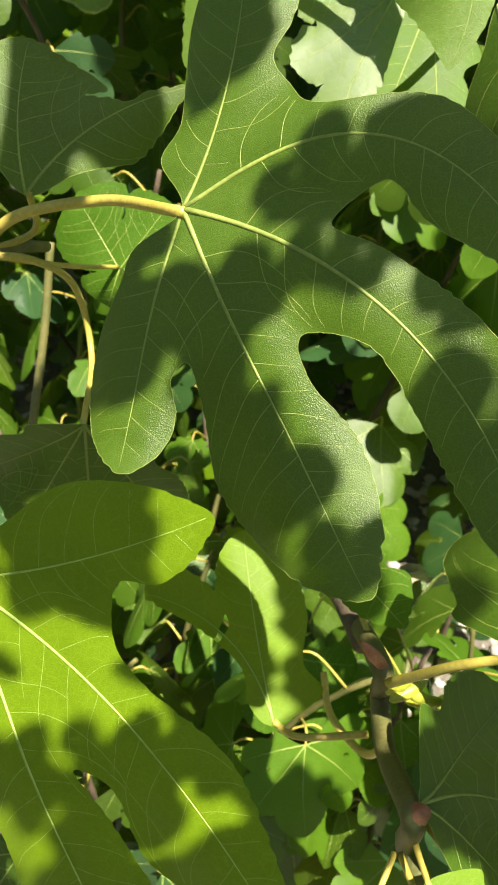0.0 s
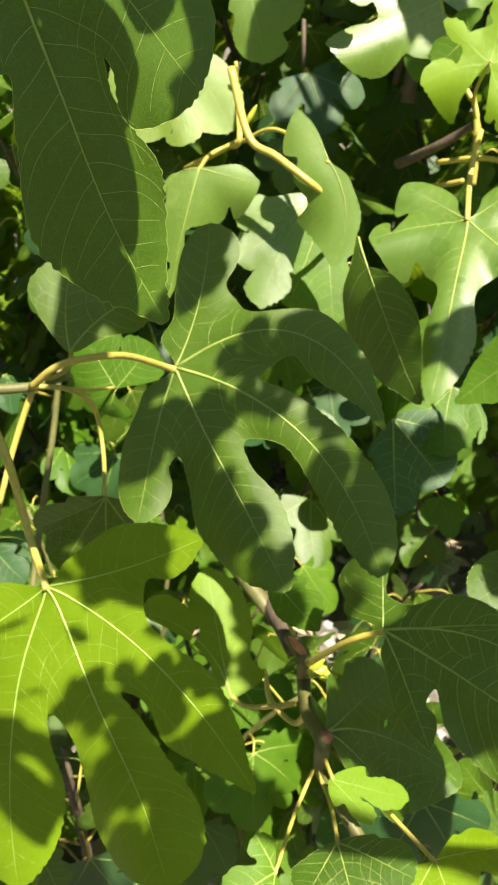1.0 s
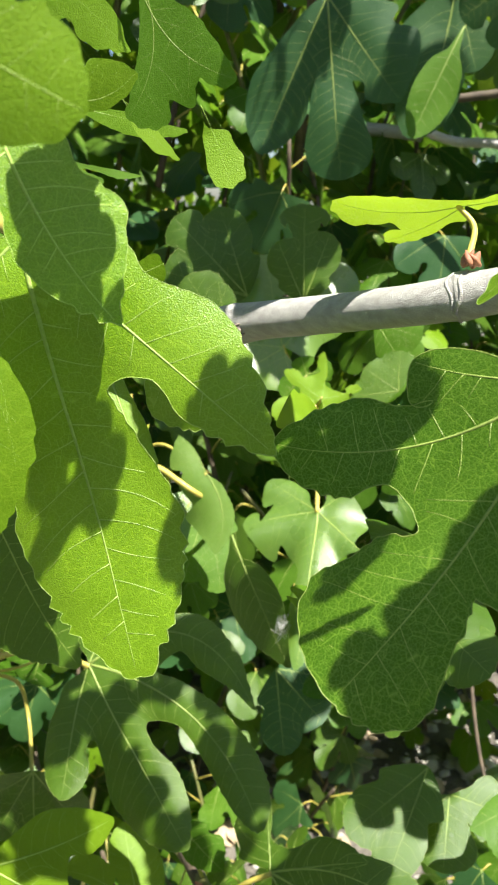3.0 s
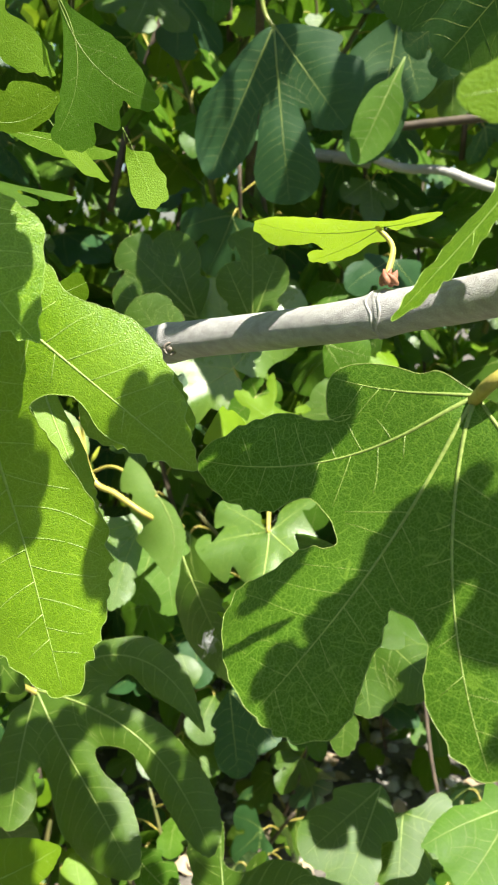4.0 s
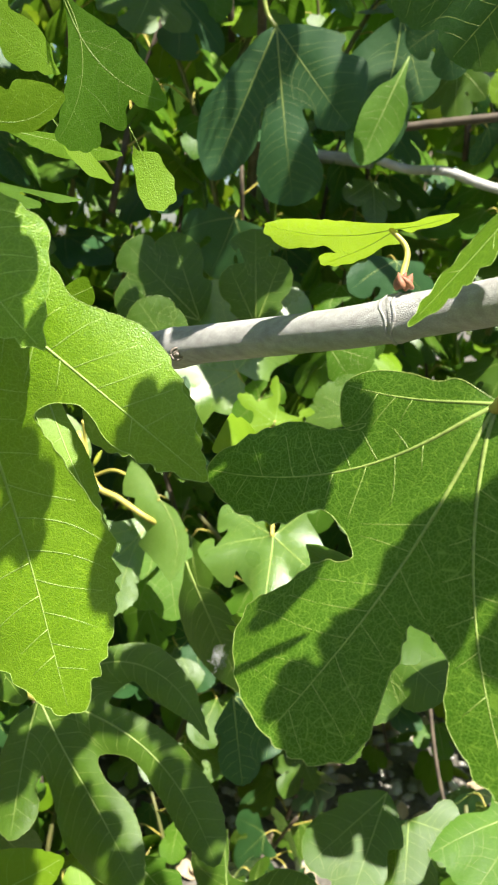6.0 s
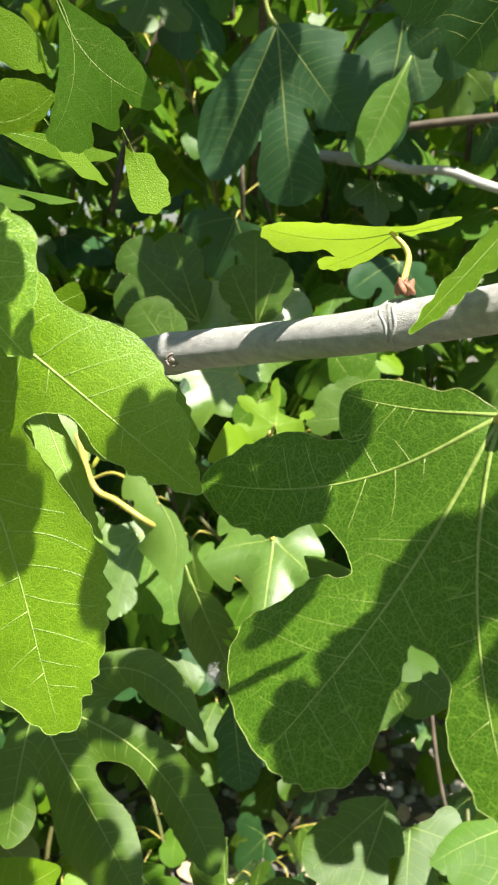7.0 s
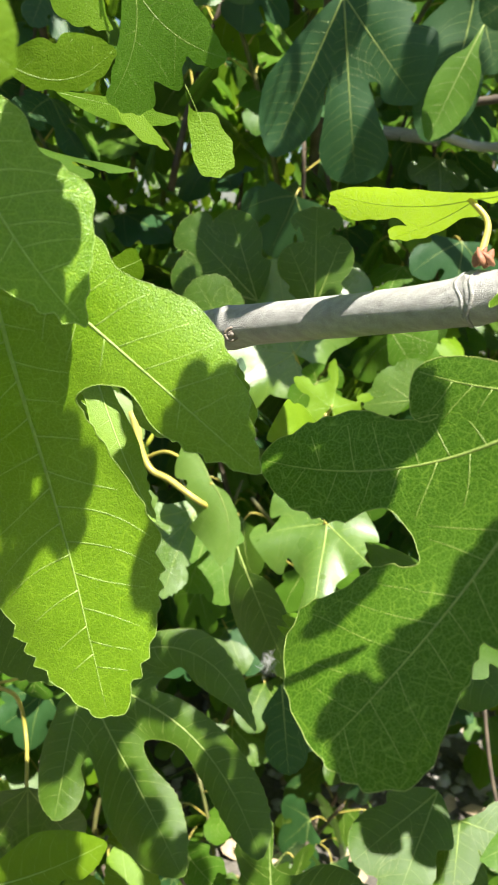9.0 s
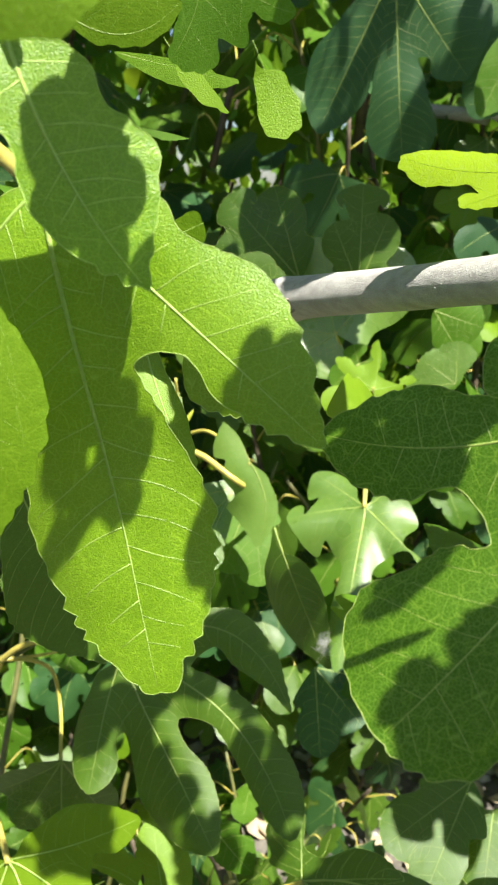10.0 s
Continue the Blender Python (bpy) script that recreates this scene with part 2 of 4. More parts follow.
class Shape:
    """The plan of a fig leaf, in metres: base at the origin, main lobe along y, upper side to z.
    lobes: (angle, length, half width, bend, rise of the tip) in degrees and mm, in order, and where the lobe is lopsided the half width of
    its other side and its own bluntness; notches: (angle, distance) of the ears and of the notches between the lobes."""

    def __init__(self, lobes, notches, fold=0.12, ripple=1.0, teeth=0.0007, seed=0, droop=0.0, blunt=0.2):
        self.skin = None
        self.lobes = [(polar(a, r / 1000), w / 1000, b / 1000, z / 1000) for a, r, w, b, z, *_ in lobes]
        self.sides = sides = [(w / 1000, (more[0] if more else w) / 1000, more[1] if more else blunt) for a, r, w, b, z, *more in lobes]
        self.notches = [polar(a, r / 1000) for a, r in notches]
        self.fold, self.ripple, self.seed, self.droop = fold, ripple, seed, droop
        self.size = max(np.hypot(*t) for t, *_ in self.lobes)
        slim = ((0.17, 0.75), (0.44, 1.0), (0.70, 0.87), (0.88, 0.54))
        full = ((0.17, 0.70), (0.42, 0.86), (0.68, 1.0), (0.90, 0.74))
        pts = [np.array((0.0, -0.0005))]
        for i, (tip, w, b, z) in enumerate(self.lobes):
            length = np.hypot(*tip)
            near, other, k = sides[i]
            rows = [(a + (c - a) * k, b + (d - b) * k) for (a, b), (c, d) in zip(slim, full)]
            for side, w, notch in ((-1, near, self.notches[i]), (1, other, self.notches[i + 1])):
                s0 = min(0.72, max(0.12, notch @ tip / length ** 2))
                row = [notch] + [self.spine(i, s0 + (1 - s0) * q) + self.normal(i, s0 + (1 - s0) * q) * side * w * k
                                 for q, k in rows]
                if side < 0:
                    pts += row if i == 0 else row[1:]
                    pts.append(self.spine(i, 1.0))
                else:
                    pts += row[::-1]
        line = catmull(pts)
        # even steps along the margin, then the blunt teeth
        seg = np.linalg.norm(np.roll(line, -1, 0) - line, axis=1)
        far = np.concatenate(([0], np.cumsum(seg)))
        closed = np.vstack((line, line[:1]))
        step = 0.0014 if teeth else 0.004
        at = np.linspace(0, far[-1], max(40, int(far[-1] / step)), endpoint=False)
        edge = np.column_stack([np.interp(at, far, closed[:, k]) for k in (0, 1)])
        tangent = np.roll(edge, -1, 0) - np.roll(edge, 1, 0)
        tangent /= np.linalg.norm(tangent, axis=1)[:, None] + 1e-9
        out = np.column_stack((-tangent[:, 1], tangent[:, 0]))
        reach = np.clip(np.linalg.norm(edge, axis=1) / self.size / 0.5 - 0.55, 0, 1)
        turns = at / 0.0085 + 0.35 * np.sin(at * 90 + seed) + 0.2 * np.sin(at * 230 + seed * 3)
        wave = np.minimum((turns % 1) / 0.7, (1 - turns % 1) / 0.3) - 0.5
        wave *= 1 + 0.6 * np.sin(at * 130 + seed * 5)
        self.edge = edge + out * (wave * reach * teeth)[:, None]

    def spine(self, i, s):
        tip, w, b, z = self.lobes[i]
        n = np.array((tip[1], -tip[0])) / np.hypot(*tip)
        return tip * s + n * (4 * b * s * (1 - s))

    def normal(self, i, s):
        d = self.spine(i, s + 0.01) - self.spine(i, s - 0.01)
        d /= np.hypot(*d)
        return np.array((d[1], -d[0]))

    def inside(self, p):
        x, y = self.edge[:, 0], self.edge[:, 1]
        x2, y2 = np.roll(x, -1), np.roll(y, -1)
        p = np.atleast_2d(p)
        hit = (y[None] > p[:, 1:]) != (y2[None] > p[:, 1:])
        cross = x[None] + (p[:, 1:] - y[None]) * (x2 - x)[None] / np.where(y2 == y, 1e-12, y2 - y)[None]
        way = np.where(y2 > y, 1, -1)[None]
        return (hit & (p[:, :1] < cross)).astype(int) @ way.T[:, 0] != 0

    def lift(self, p):
        """The height of the blade over the plan."""
        p = np.atleast_2d(p)
        total = np.zeros(len(p))
        weight = np.zeros(len(p))
        for i, (tip, w, b, z) in enumerate(self.lobes):
            s = np.linspace(0.02, 1, 44)
            line = np.array([self.spine(i, k) for k in s])
            gap = np.linalg.norm(p[:, None] - line[None], axis=2)
            k = gap.argmin(1)
            d, s = gap[np.arange(len(p)), k], s[k]
            length = np.hypot(*tip)
            ribs = np.cos((s * length - 0.5 * d) / 0.011 * 2 * math.pi) * np.clip(d / 0.012, 0, 1) * 0.00011 * self.ripple
            h = z * s ** 1.6 + self.fold * (np.sqrt(d * d + 0.003 ** 2) - 0.003) * (1 - 0.55 * s) + ribs - self.droop * length * s ** 2
            h -= 0.9 * d * d / max(w, 0.01) * self.fold
            k = 1 / (d + 0.004) ** 3
            total += k * h
            weight += k
        h = total / weight
        q = p * 22 + self.seed * 3.7
        h += self.ripple * 0.0016 * (np.sin(q[:, 0] * 1.3 + 1.7 * np.sin(q[:, 1])) + np.sin(q[:, 1] * 1.9 + 1.1 * np.sin(q[:, 0] * 1.4)))
        r = np.linalg.norm(p, axis=1)
        return h * np.clip(r / 0.01, 0, 1)

    def blade(self, grain=0.0045):
        edge = self.edge
        lo, hi = edge.min(0), edge.max(0)
        gx, gy = np.meshgrid(np.arange(lo[0], hi[0], grain), np.arange(lo[1], hi[1], grain * 0.87))
        gx[1::2] += grain / 2
        grid = np.column_stack((gx.ravel(), gy.ravel()))
        grid = grid[self.inside(grid)]
        keep = []
        for block in np.array_split(grid, max(1, len(grid) // 400)):
            if len(block):
                keep.append(block[np.linalg.norm(block[:, None] - edge[None], axis=2).min(1) > grain * 0.45])
        grid = np.vstack(keep) if keep else grid
        n = len(edge)
        v, _, faces, *_ = geometry.delaunay_2d_cdt([Vector(q) for q in np.vstack((edge, grid))], [(i, (i + 1) % n) for i in range(n)], [], 1, 1e-7)
        v = np.array([q[:] for q in v])
        faces = [tuple(q) for q in faces]
        mid = np.array([v[list(q)].mean(0) for q in faces])
        ok = self.inside(mid)
        me = bpy.data.meshes.new("leaf")
        h = self.lift(v)
        me.from_pydata(np.column_stack((v, h)).tolist(), [], [q for q, k in zip(faces, ok) if k])
        me.update()
        uv = me.uv_layers.new(name="plan").data
        loops = np.empty(len(me.loops), dtype=np.int32)
        me.loops.foreach_get("vertex_index", loops)
        uv.foreach_set("uv", (v[loops] + self.seed * 0.37).ravel())
        if len(me.polygons) and sum(p.normal.z for p in me.polygons) < 0:
            me.flip_normals()
        self.skin = BVHTree.FromPolygons([q.co for q in me.vertices], [tuple(q.vertices) for q in me.polygons])
        return me

    def on_skin(self, line):
        """The height of the built blade along a line of the plan."""
        rough = self.lift(line)
        if not self.skin:
            return rough
        hits = [self.skin.ray_cast(Vector((x, y, 1.0)), Vector((0, 0, -1)))[0] for x, y in line]
        return np.array([h if q is None else q.z for h, q in zip(rough, hits)])

    def veins(self, thick=1.0, twigs=1.0, fine=False, rim=True):
        """Main ribs, arching side veins that thin out towards the margin, and the pale rim of the blade."""
        bm = bmesh.new()
        rng = random.Random(self.seed)

        def rib(line, r0, r1, sides=5, power=1.0):
            line = np.array(line)
            radii = [r1 + (r0 - r1) * (1 - k / (len(line) - 1)) ** power for k in range(len(line))]
            z = self.on_skin(line) - 0.35 * np.array(radii)
            tube(bm, [Vector((x, y, q)) for (x, y), q in zip(line, z)], radii, sides)

        def bounded(i, line):
            """The part of a side vein before the margin or the next lobe."""
            ok = self.inside(np.array(line[1:]))
            n = 0
            for k, good in enumerate(ok):
                q = line[k + 1]
                own = min(np.hypot(*(q - self.spine(i, u))) for u in np.linspace(0.05, 1, 12))
                other = min([np.hypot(*(q - self.spine(j, u))) for j in range(len(self.lobes)) if j != i for u in np.linspace(0.05, 1, 12)] or [9])
                if not good or other < own * (0.7 if fine else 0.4):
                    break
                n = k + 1
            return n

        for i, (tip, w, b, z) in enumerate(self.lobes):
            length = np.hypot(*tip)
            rib([self.spine(i, s) for s in np.linspace(0.0, 0.975, 26)], 0.0011 * thick * (0.5 + 4.0 * length), 0.00013 * thick, 6, 1.3)
            if not twigs:
                continue
            gap = max(0.0075, min(0.0125, length * 0.13))
            s, side = 0.13, 1
            while s < 0.92:
                side = -side
                at = self.spine(i, s)
                along = self.spine(i, s + 0.03) - self.spine(i, s)
                along /= np.hypot(*along)
                out = np.array((along[1], -along[0])) * side
                pace = (2.9 if fine else 1.9) * max(0.022, self.sides[i][0 if side < 0 else 1]) / 22 * rng.uniform(0.85, 1.1)
                bend, sway = rng.uniform(0.9, 1.6), rng.uniform(0, 6)
                path = [at]
                for k in range(22):
                    u = k / 22
                    go = along * (0.40 + bend * u * u * 1.5 + 0.16 * math.sin(sway + 9 * u)) + out * (0.95 - 0.75 * u * u)
                    path.append(path[-1] + go / np.hypot(*go) * pace)
                n = bounded(i, path)
                if n > 3:
                    r = 0.00034 * thick * twigs * (0.6 + 1.7 * length) * (1.0 - 0.45 * s)
                    rib(path[:n], r, (0.00013 if fine else 0.00009) * thick, 4, 0.8)
                s += gap * (rng.uniform(0.32, 0.5) if fine else rng.uniform(0.42, 0.66)) / length
        if rim:
            z = self.lift(self.edge)
            line = [Vector((x, y, q)) for (x, y), q in zip(self.edge, z)]
            tube(bm, line + line[:1], (0.00016, 0.00016), 3)
        return bm


count = [0]


def leaf(parent, place, turn, lobes, notches, tone, stalk=(), fold=0.12, thin=1.0, ripple=1.0, grain=0.0045, teeth=0.0012, blunt=0.2):
    """A fig leaf of the shoot: a blade with its veins and its stalk. stalk: points from the blade to the twig."""
    count[0] += 1
    shape = Shape(lobes, notches, fold, ripple, teeth, seed=count[0], blunt=blunt)
    m = pose(*place, *turn)
    ob = linked("leaf", shape.blade(grain), TONES[tone], parent, LOOKS[tone])
    ob.matrix_basis = parent.matrix_basis.inverted() @ m
    pale = tone in (2, 3, 6)
    part("vein_network", shape.veins(thin * (0.85 if tone == 6 else 0.5 if tone == 3 else 0.75 if tone in (2, 5) else 1.0), 0.5 if tone == 2 else 1.3 if tone == 6 else 1.0 if tone == 5 or teeth < 0.0013 else 0.62, fine=tone in (5, 6), rim=tone in (0, 5, 6)), VEIN_PALE if pale else VEIN, ob)
    if stalk:
        back = m.inverted()
        line = smooth_line([Vector((0, 0.002, 0.0))] + [back @ Vector(q) for q in stalk], 8)
        r = (0.0013 + 0.0095 * shape.size) * min(thin, 0.9)
        part("leaf_stalk", tube(bmesh.new(), line, (r * 0.9, r * 1.15), 9), STALK if tone != 7 else STALK_GREEN, ob, "yellowish leaf stalk")
    return ob


LOOKS = ["dark green lobed leaf with pale veins", "mid-green lobed leaf", "sunlit yellow-green lobed leaf", "small bright young leaf",
         "glossy lobed leaf that mirrors the sky", "broad dark green leaf with a net of pale veins", "leathery bright green leaf with a toothed margin",
         "leaf with shade put into its dull bluish-green colour", "pale green curled leaf with a waxy sheen"]


def shoot(name, place, label, category="branch"):
    ob = new(name)
    ob.empty_display_size = 0.02
    ob.location = place
    return tagged(ob, label, category, "branches of the fig tree")


def stem(parent, points, radii, material, name="stem", label="", bumps=0.05, sides=12, steps=8):
    line = [q - parent.location for q in smooth_line(points, steps)]
    return part(name, tube(bmesh.new(), line, radii, sides, bumps), material, parent, label)


def radii_along(values, steps=8):
    """Radii for a rounded line through as many points."""
    out = []
    for a, b in zip(values, values[1:]):
        out += [a + (b - a) * k / steps for k in range(steps)]
    return out + [values[-1]]

# The shoots of the fig tree

left_shoot = shoot("fig_branch", (-0.144, 0.469, 1.188), "fig shoot with dark green lobed leaves on long stalks")
stem(left_shoot, [(-0.196, 0.442, 1.193), (-0.171, 0.455, 1.189), (-0.144, 0.469, 1.188), (-0.130, 0.494, 1.185), (-0.125, 0.524, 1.174)], (0.0052, 0.0036), GREEN_TWIG, "twig")
stem(left_shoot, [(-0.144, 0.469, 1.188), (-0.154, 0.462, 1.159), (-0.165, 0.444, 1.114), (-0.175, 0.405, 1.046)], (0.003, 0.0026), STALK, "twig")
stem(left_shoot, [(-0.169, 0.658, 1.122), (-0.172, 0.634, 1.054), (-0.178, 0.593, 0.970), (-0.179, 0.519, 0.863)], (0.0035, 0.004), GREEN_TWIG, "twig")
leaf(left_shoot, (-0.010, 0.379, 1.259), (-51.2, 37.2, -173.5),
     [(-137, 113, 25, 6, 2, 25, 0.7), (-43, 167, 19, -49, 3, 20, -0.8), (-16, 218, 26, -32, -3, 21, 0.7), (1, 187, 25, 2, -2, 42, -0.1), (42, 121, 21, 3, 6, 28, 0.3)],
     [(-180, 26), (-108, 69), (-52, 69), (-16, 79), (26, 68), (85, 29)], 0, stalk=[(-0.062, 0.443, 1.237), (-0.113, 0.447, 1.222), (-0.144, 0.459, 1.192)], fold=0.16, grain=0.004)
leaf(left_shoot, (-0.106, 0.446, 1.235), (49.2, 50.6, -19.7),
     [(-54, 78, 31, -5, 0, 43, -0.2), (-1, 105, 3, -10, 0, 24, -0.6)],
     [(-98, 34), (-16, 68), (10, 26)], 0, stalk=[(-0.120, 0.491, 1.197), (-0.144, 0.469, 1.189)], teeth=0.0012)
leaf(left_shoot, (-0.066, 0.395, 1.126), (-90, -29, -161),
     [(-57, 112, 25, 0, -16), (-29, 118, 24, 0, 17), (0, 83, 23, 0, 1), (30, 69, 20, 0, -15)],
     [(-95, 47), (-43, 65), (-14, 48), (15, 40), (68, 29)], 0, stalk=[(-0.083, 0.472, 1.125), (-0.094, 0.482, 1.167), (-0.116, 0.475, 1.185), (-0.144, 0.469, 1.188)])
leaf(left_shoot, (-0.089, 0.572, 1.142), (63, -37, 8),
     [(-126, 29, 27, 0, -5), (-0, 62, 36, 0, -1), (72, 61, 29, 0, -2)],
     [(-164, 12), (-63, 17), (36, 35), (110, 26)], 1, stalk=[(-0.111, 0.522, 1.163), (-0.144, 0.469, 1.188)])

low_shoot = shoot("fig_branch", (-0.140, 0.336, 1.225), "fig shoot with a large sunlit yellow-green leaf")
stem(low_shoot, [(-0.140, 0.336, 1.225), (-0.154, 0.358, 1.254), (-0.170, 0.388, 1.282)], (0.005, 0.004), GREEN_TWIG, "twig")
leaf(low_shoot, (-0.082, 0.258, 1.137), (-60.9, 36.5, 176.5),
     [(-83, 125, 28, 4, -2, 16, -0.3), (-26, 198, 21, -16, -1, 34, -0.8), (0, 218, 37, -4, 1, 48, 1.2), (32, 222, 41, 16, 2, 44, 0.1), (84, 122, 25, -3, 2, 25, 0.1)],
     [(-115, 22), (-54, 76), (-15, 90), (24, 89), (56, 128), (115, 39)], 2, stalk=[(-0.108, 0.309, 1.146), (-0.124, 0.324, 1.195), (-0.140, 0.336, 1.225)], teeth=0.0012, blunt=0.3)

low_middle_shoot = shoot("fig_branch", (0.123, 0.360, 0.995), "low fig shoot with yellow buds and drooping leaves")
stem(low_middle_shoot, [(0.040, 0.554, 0.958), (0.081, 0.509, 0.935), (0.110, 0.471, 0.924), (0.118, 0.362, 0.997), (0.124, 0.375, 0.956), (0.126, 0.333, 0.957), (0.132, 0.270, 0.994), (0.137, 0.279, 0.951), (0.151, 0.252, 0.945), (0.187, 0.205, 0.919)], radii_along((0.0095, 0.0085, 0.0075, 0.0068, 0.0066, 0.0064, 0.0066, 0.0062, 0.0055, 0.005)), GREEN_TWIG, "twig")
stem(low_middle_shoot, [(0.117, 0.430, 0.939), (0.094, 0.505, 0.931), (0.061, 0.579, 0.925), (0.022, 0.637, 0.937)], (0.009, 0.013), TWIG, "twig")
stem(low_middle_shoot, [(0.091, 0.422, 0.913), (0.098, 0.395, 0.902), (0.120, 0.366, 0.905), (0.128, 0.340, 0.950)], (0.0025, 0.003), STALK, "twig")
leaf(low_middle_shoot, (0.058, 0.340, 0.958), (41.7, -6.4, 11.8),
     [(-40, 114, 7, 17, 0, 22, 0.9), (-3, 120, 22, -2, 0, 35, 0.2)],
     [(-47, 19), (-34, 60), (66, 36)], 2, stalk=[(0.074, 0.341, 0.948), (0.117, 0.350, 0.947)], blunt=-0.4)
leaf(low_middle_shoot, (0.170, 0.307, 1.082), (6.4, 52.3, -134.6),
     [(-123, 66, 52, 0, 0, 4, 1.0), (-33, 104, 24, -1, 0, 4, -0.3), (-14, 160, 25, -18, 0, 45, 0.6), (-2, 175, 8, -3, 0, 52, 0.6), (32, 96, 12, -1, 0, 16, -0.4)],
     [(-190, 40), (-93, 25), (-30, 66), (-11, 116), (12, 63), (65, 18)], 0, stalk=[(0.147, 0.317, 1.058), (0.122, 0.349, 0.999)])
leaf(low_middle_shoot, (0.080, 0.435, 1.030), (-52.2, 49.9, -168.1),
     [(-2, 75, 24, 1, 0, 20, -0.5)],
     [(-41, 38), (35, 11)], 1, stalk=[(0.102, 0.441, 0.980), (0.122, 0.397, 0.963)])
leaf(low_middle_shoot, (0.135, 0.274, 0.999), (-34, 14, -85),
     [(-42, 131, 34, 0, -4), (4, 146, 44, -21, 15), (17, 110, 27, 0, -17)],
     [(-80, 55), (-19, 76), (11, 64), (55, 46)], 0)
leaf(low_middle_shoot, (0.210, 0.181, 0.984), (7, 6, -169),
     [(-91, 56, 21, 0, -3), (1, 70, 30, 0, 2), (47, 42, 22, 0, -5)],
     [(-129, 24), (-45, 33), (24, 24), (85, 17)], 2, stalk=[(0.183, 0.220, 0.979), (0.137, 0.289, 0.973)])
leaf(low_middle_shoot, (0.142, 0.194, 0.976), (0, 15, -169),
     [(-47, 61, 22, 0, 2), (-0, 64, 27, 0, -2), (43, 47, 20, 0, 2)],
     [(-85, 26), (-23, 35), (21, 27), (81, 20)], 0, stalk=[(0.141, 0.240, 0.960), (0.132, 0.271, 0.957)])
leaf(low_middle_shoot, (0.098, 0.178, 0.959), (-7, -18, 172),
     [(2, 39, 25, 0, 3), (42, 45, 18, 0, -2), (128, 28, 12, 0, 3)],
     [(-36, 16), (22, 23), (85, 16), (165, 12)], 1, stalk=[(0.113, 0.231, 0.949), (0.129, 0.271, 0.957)])
leaf(low_middle_shoot, (0.138, 0.241, 0.986), (18, 23, -108),
     [(-0, 62, 12, 0, 0), (29, 47, 8, 0, 0)],
     [(-38, 26), (15, 27), (67, 20)], 3, stalk=[(0.136, 0.265, 0.979), (0.136, 0.289, 0.973)])

upper_left_shoot = shoot("fig_branch", (-0.105, 0.165, 1.616), "fig shoot with one big hanging dark leaf")
stem(upper_left_shoot, [(-0.105, 0.165, 1.616), (-0.124, 0.181, 1.596), (-0.159, 0.211, 1.547)], (0.005, 0.005), GREEN_TWIG, "twig")
leaf(upper_left_shoot, (-0.086, 0.198, 1.580), (-76.3, 19.3, -131.7),
     [(-21, 155, 52, 2, 7, 38, 0.6), (1, 242, 32, 10, -9, 37, -0.8), (31, 197, 16, 1, 9, 69, 0.4)],
     [(-54, 51), (-7, 115), (17, 110), (62, 67)], 0, stalk=[(-0.090, 0.172, 1.601), (-0.105, 0.165, 1.616)], blunt=0.0, teeth=0.0015)

middle_shoot = shoot("fig_branch", (0.017, 0.652, 1.385), "fig shoot with pale curled leaves and a tip bud")
stem(middle_shoot, [(0.007, 0.685, 1.453), (0.011, 0.692, 1.416), (0.017, 0.652, 1.385), (0.002, 0.706, 1.369), (-0.031, 0.750, 1.343), (-0.047, 0.797, 1.327)], radii_along((0.0018, 0.0024, 0.0030, 0.0030, 0.0034, 0.004)), STALK, "twig")
leaf(middle_shoot, (-0.017, 0.603, 1.365), (-76.1, -8.4, 179.4),
     [(-89, 59, 12, 0, 0, 35, -0.3), (1, 125, 6, 2, 0, 7, -0.1), (39, 47, 3, 9, 0, 3, 0.2)],
     [(-109, 17), (-35, 53), (12, 87), (63, 18)], 8, stalk=[(-0.012, 0.674, 1.366), (0.014, 0.688, 1.379)], teeth=0.0016)
leaf(middle_shoot, (0.092, 0.639, 1.338), (-47, -36, 143),
     [(-30, 119, 22, 5, -1), (-0, 95, 20, -8, 2), (28, 77, 18, -5, -1)],
     [(-41, 68), (-16, 105), (12, 67), (43, 33)], 4, teeth=0.002, blunt=-0.3)
leaf(middle_shoot, (-0.103, 0.704, 1.462), (-60, 35, -160),
     [(-16, 135, 32, -17, -3), (0, 119, 24, 0, 5), (23, 100, 34, 0, -3)],
     [(-62, 59), (-11, 116), (8, 100), (59, 48)], 8, teeth=0.0014)
leaf(middle_shoot, (0.004, 0.767, 1.536), (-80, 19, -170),
     [(-38, 75, 27, 0, 0), (-0, 93, 28, 0, -0)],
     [(-76, 32), (-18, 92), (38, 39)], 8, teeth=0.0014)
leaf(middle_shoot, (0.102, 0.590, 1.385), (-71.8, 12.8, 178.1),
     [(3, 96, 13, -14, 0, 43, -0.5), (153, 55, 33, 3, 0, 3, -0.1)],
     [(-47, 20), (71, 36), (167, 17)], 8, stalk=[(0.053, 0.651, 1.399), (0.018, 0.688, 1.379)], fold=0.2, teeth=0.0012)
leaf(middle_shoot, (0.132, 0.530, 1.333), (-85.1, 41.0, 137.9),
     [(1, 158, 30, 3, 0, 48, -0.8)],
     [(9, 24), (41, 23)], 0, blunt=0.2)
leaf(middle_shoot, (0.111, 0.675, 1.323), (-58, 8, -176),
     [(-0, 123, 26, 0, 0), (24, 112, 27, 0, 0)],
     [(-38, 52), (13, 106), (62, 47)], 1)

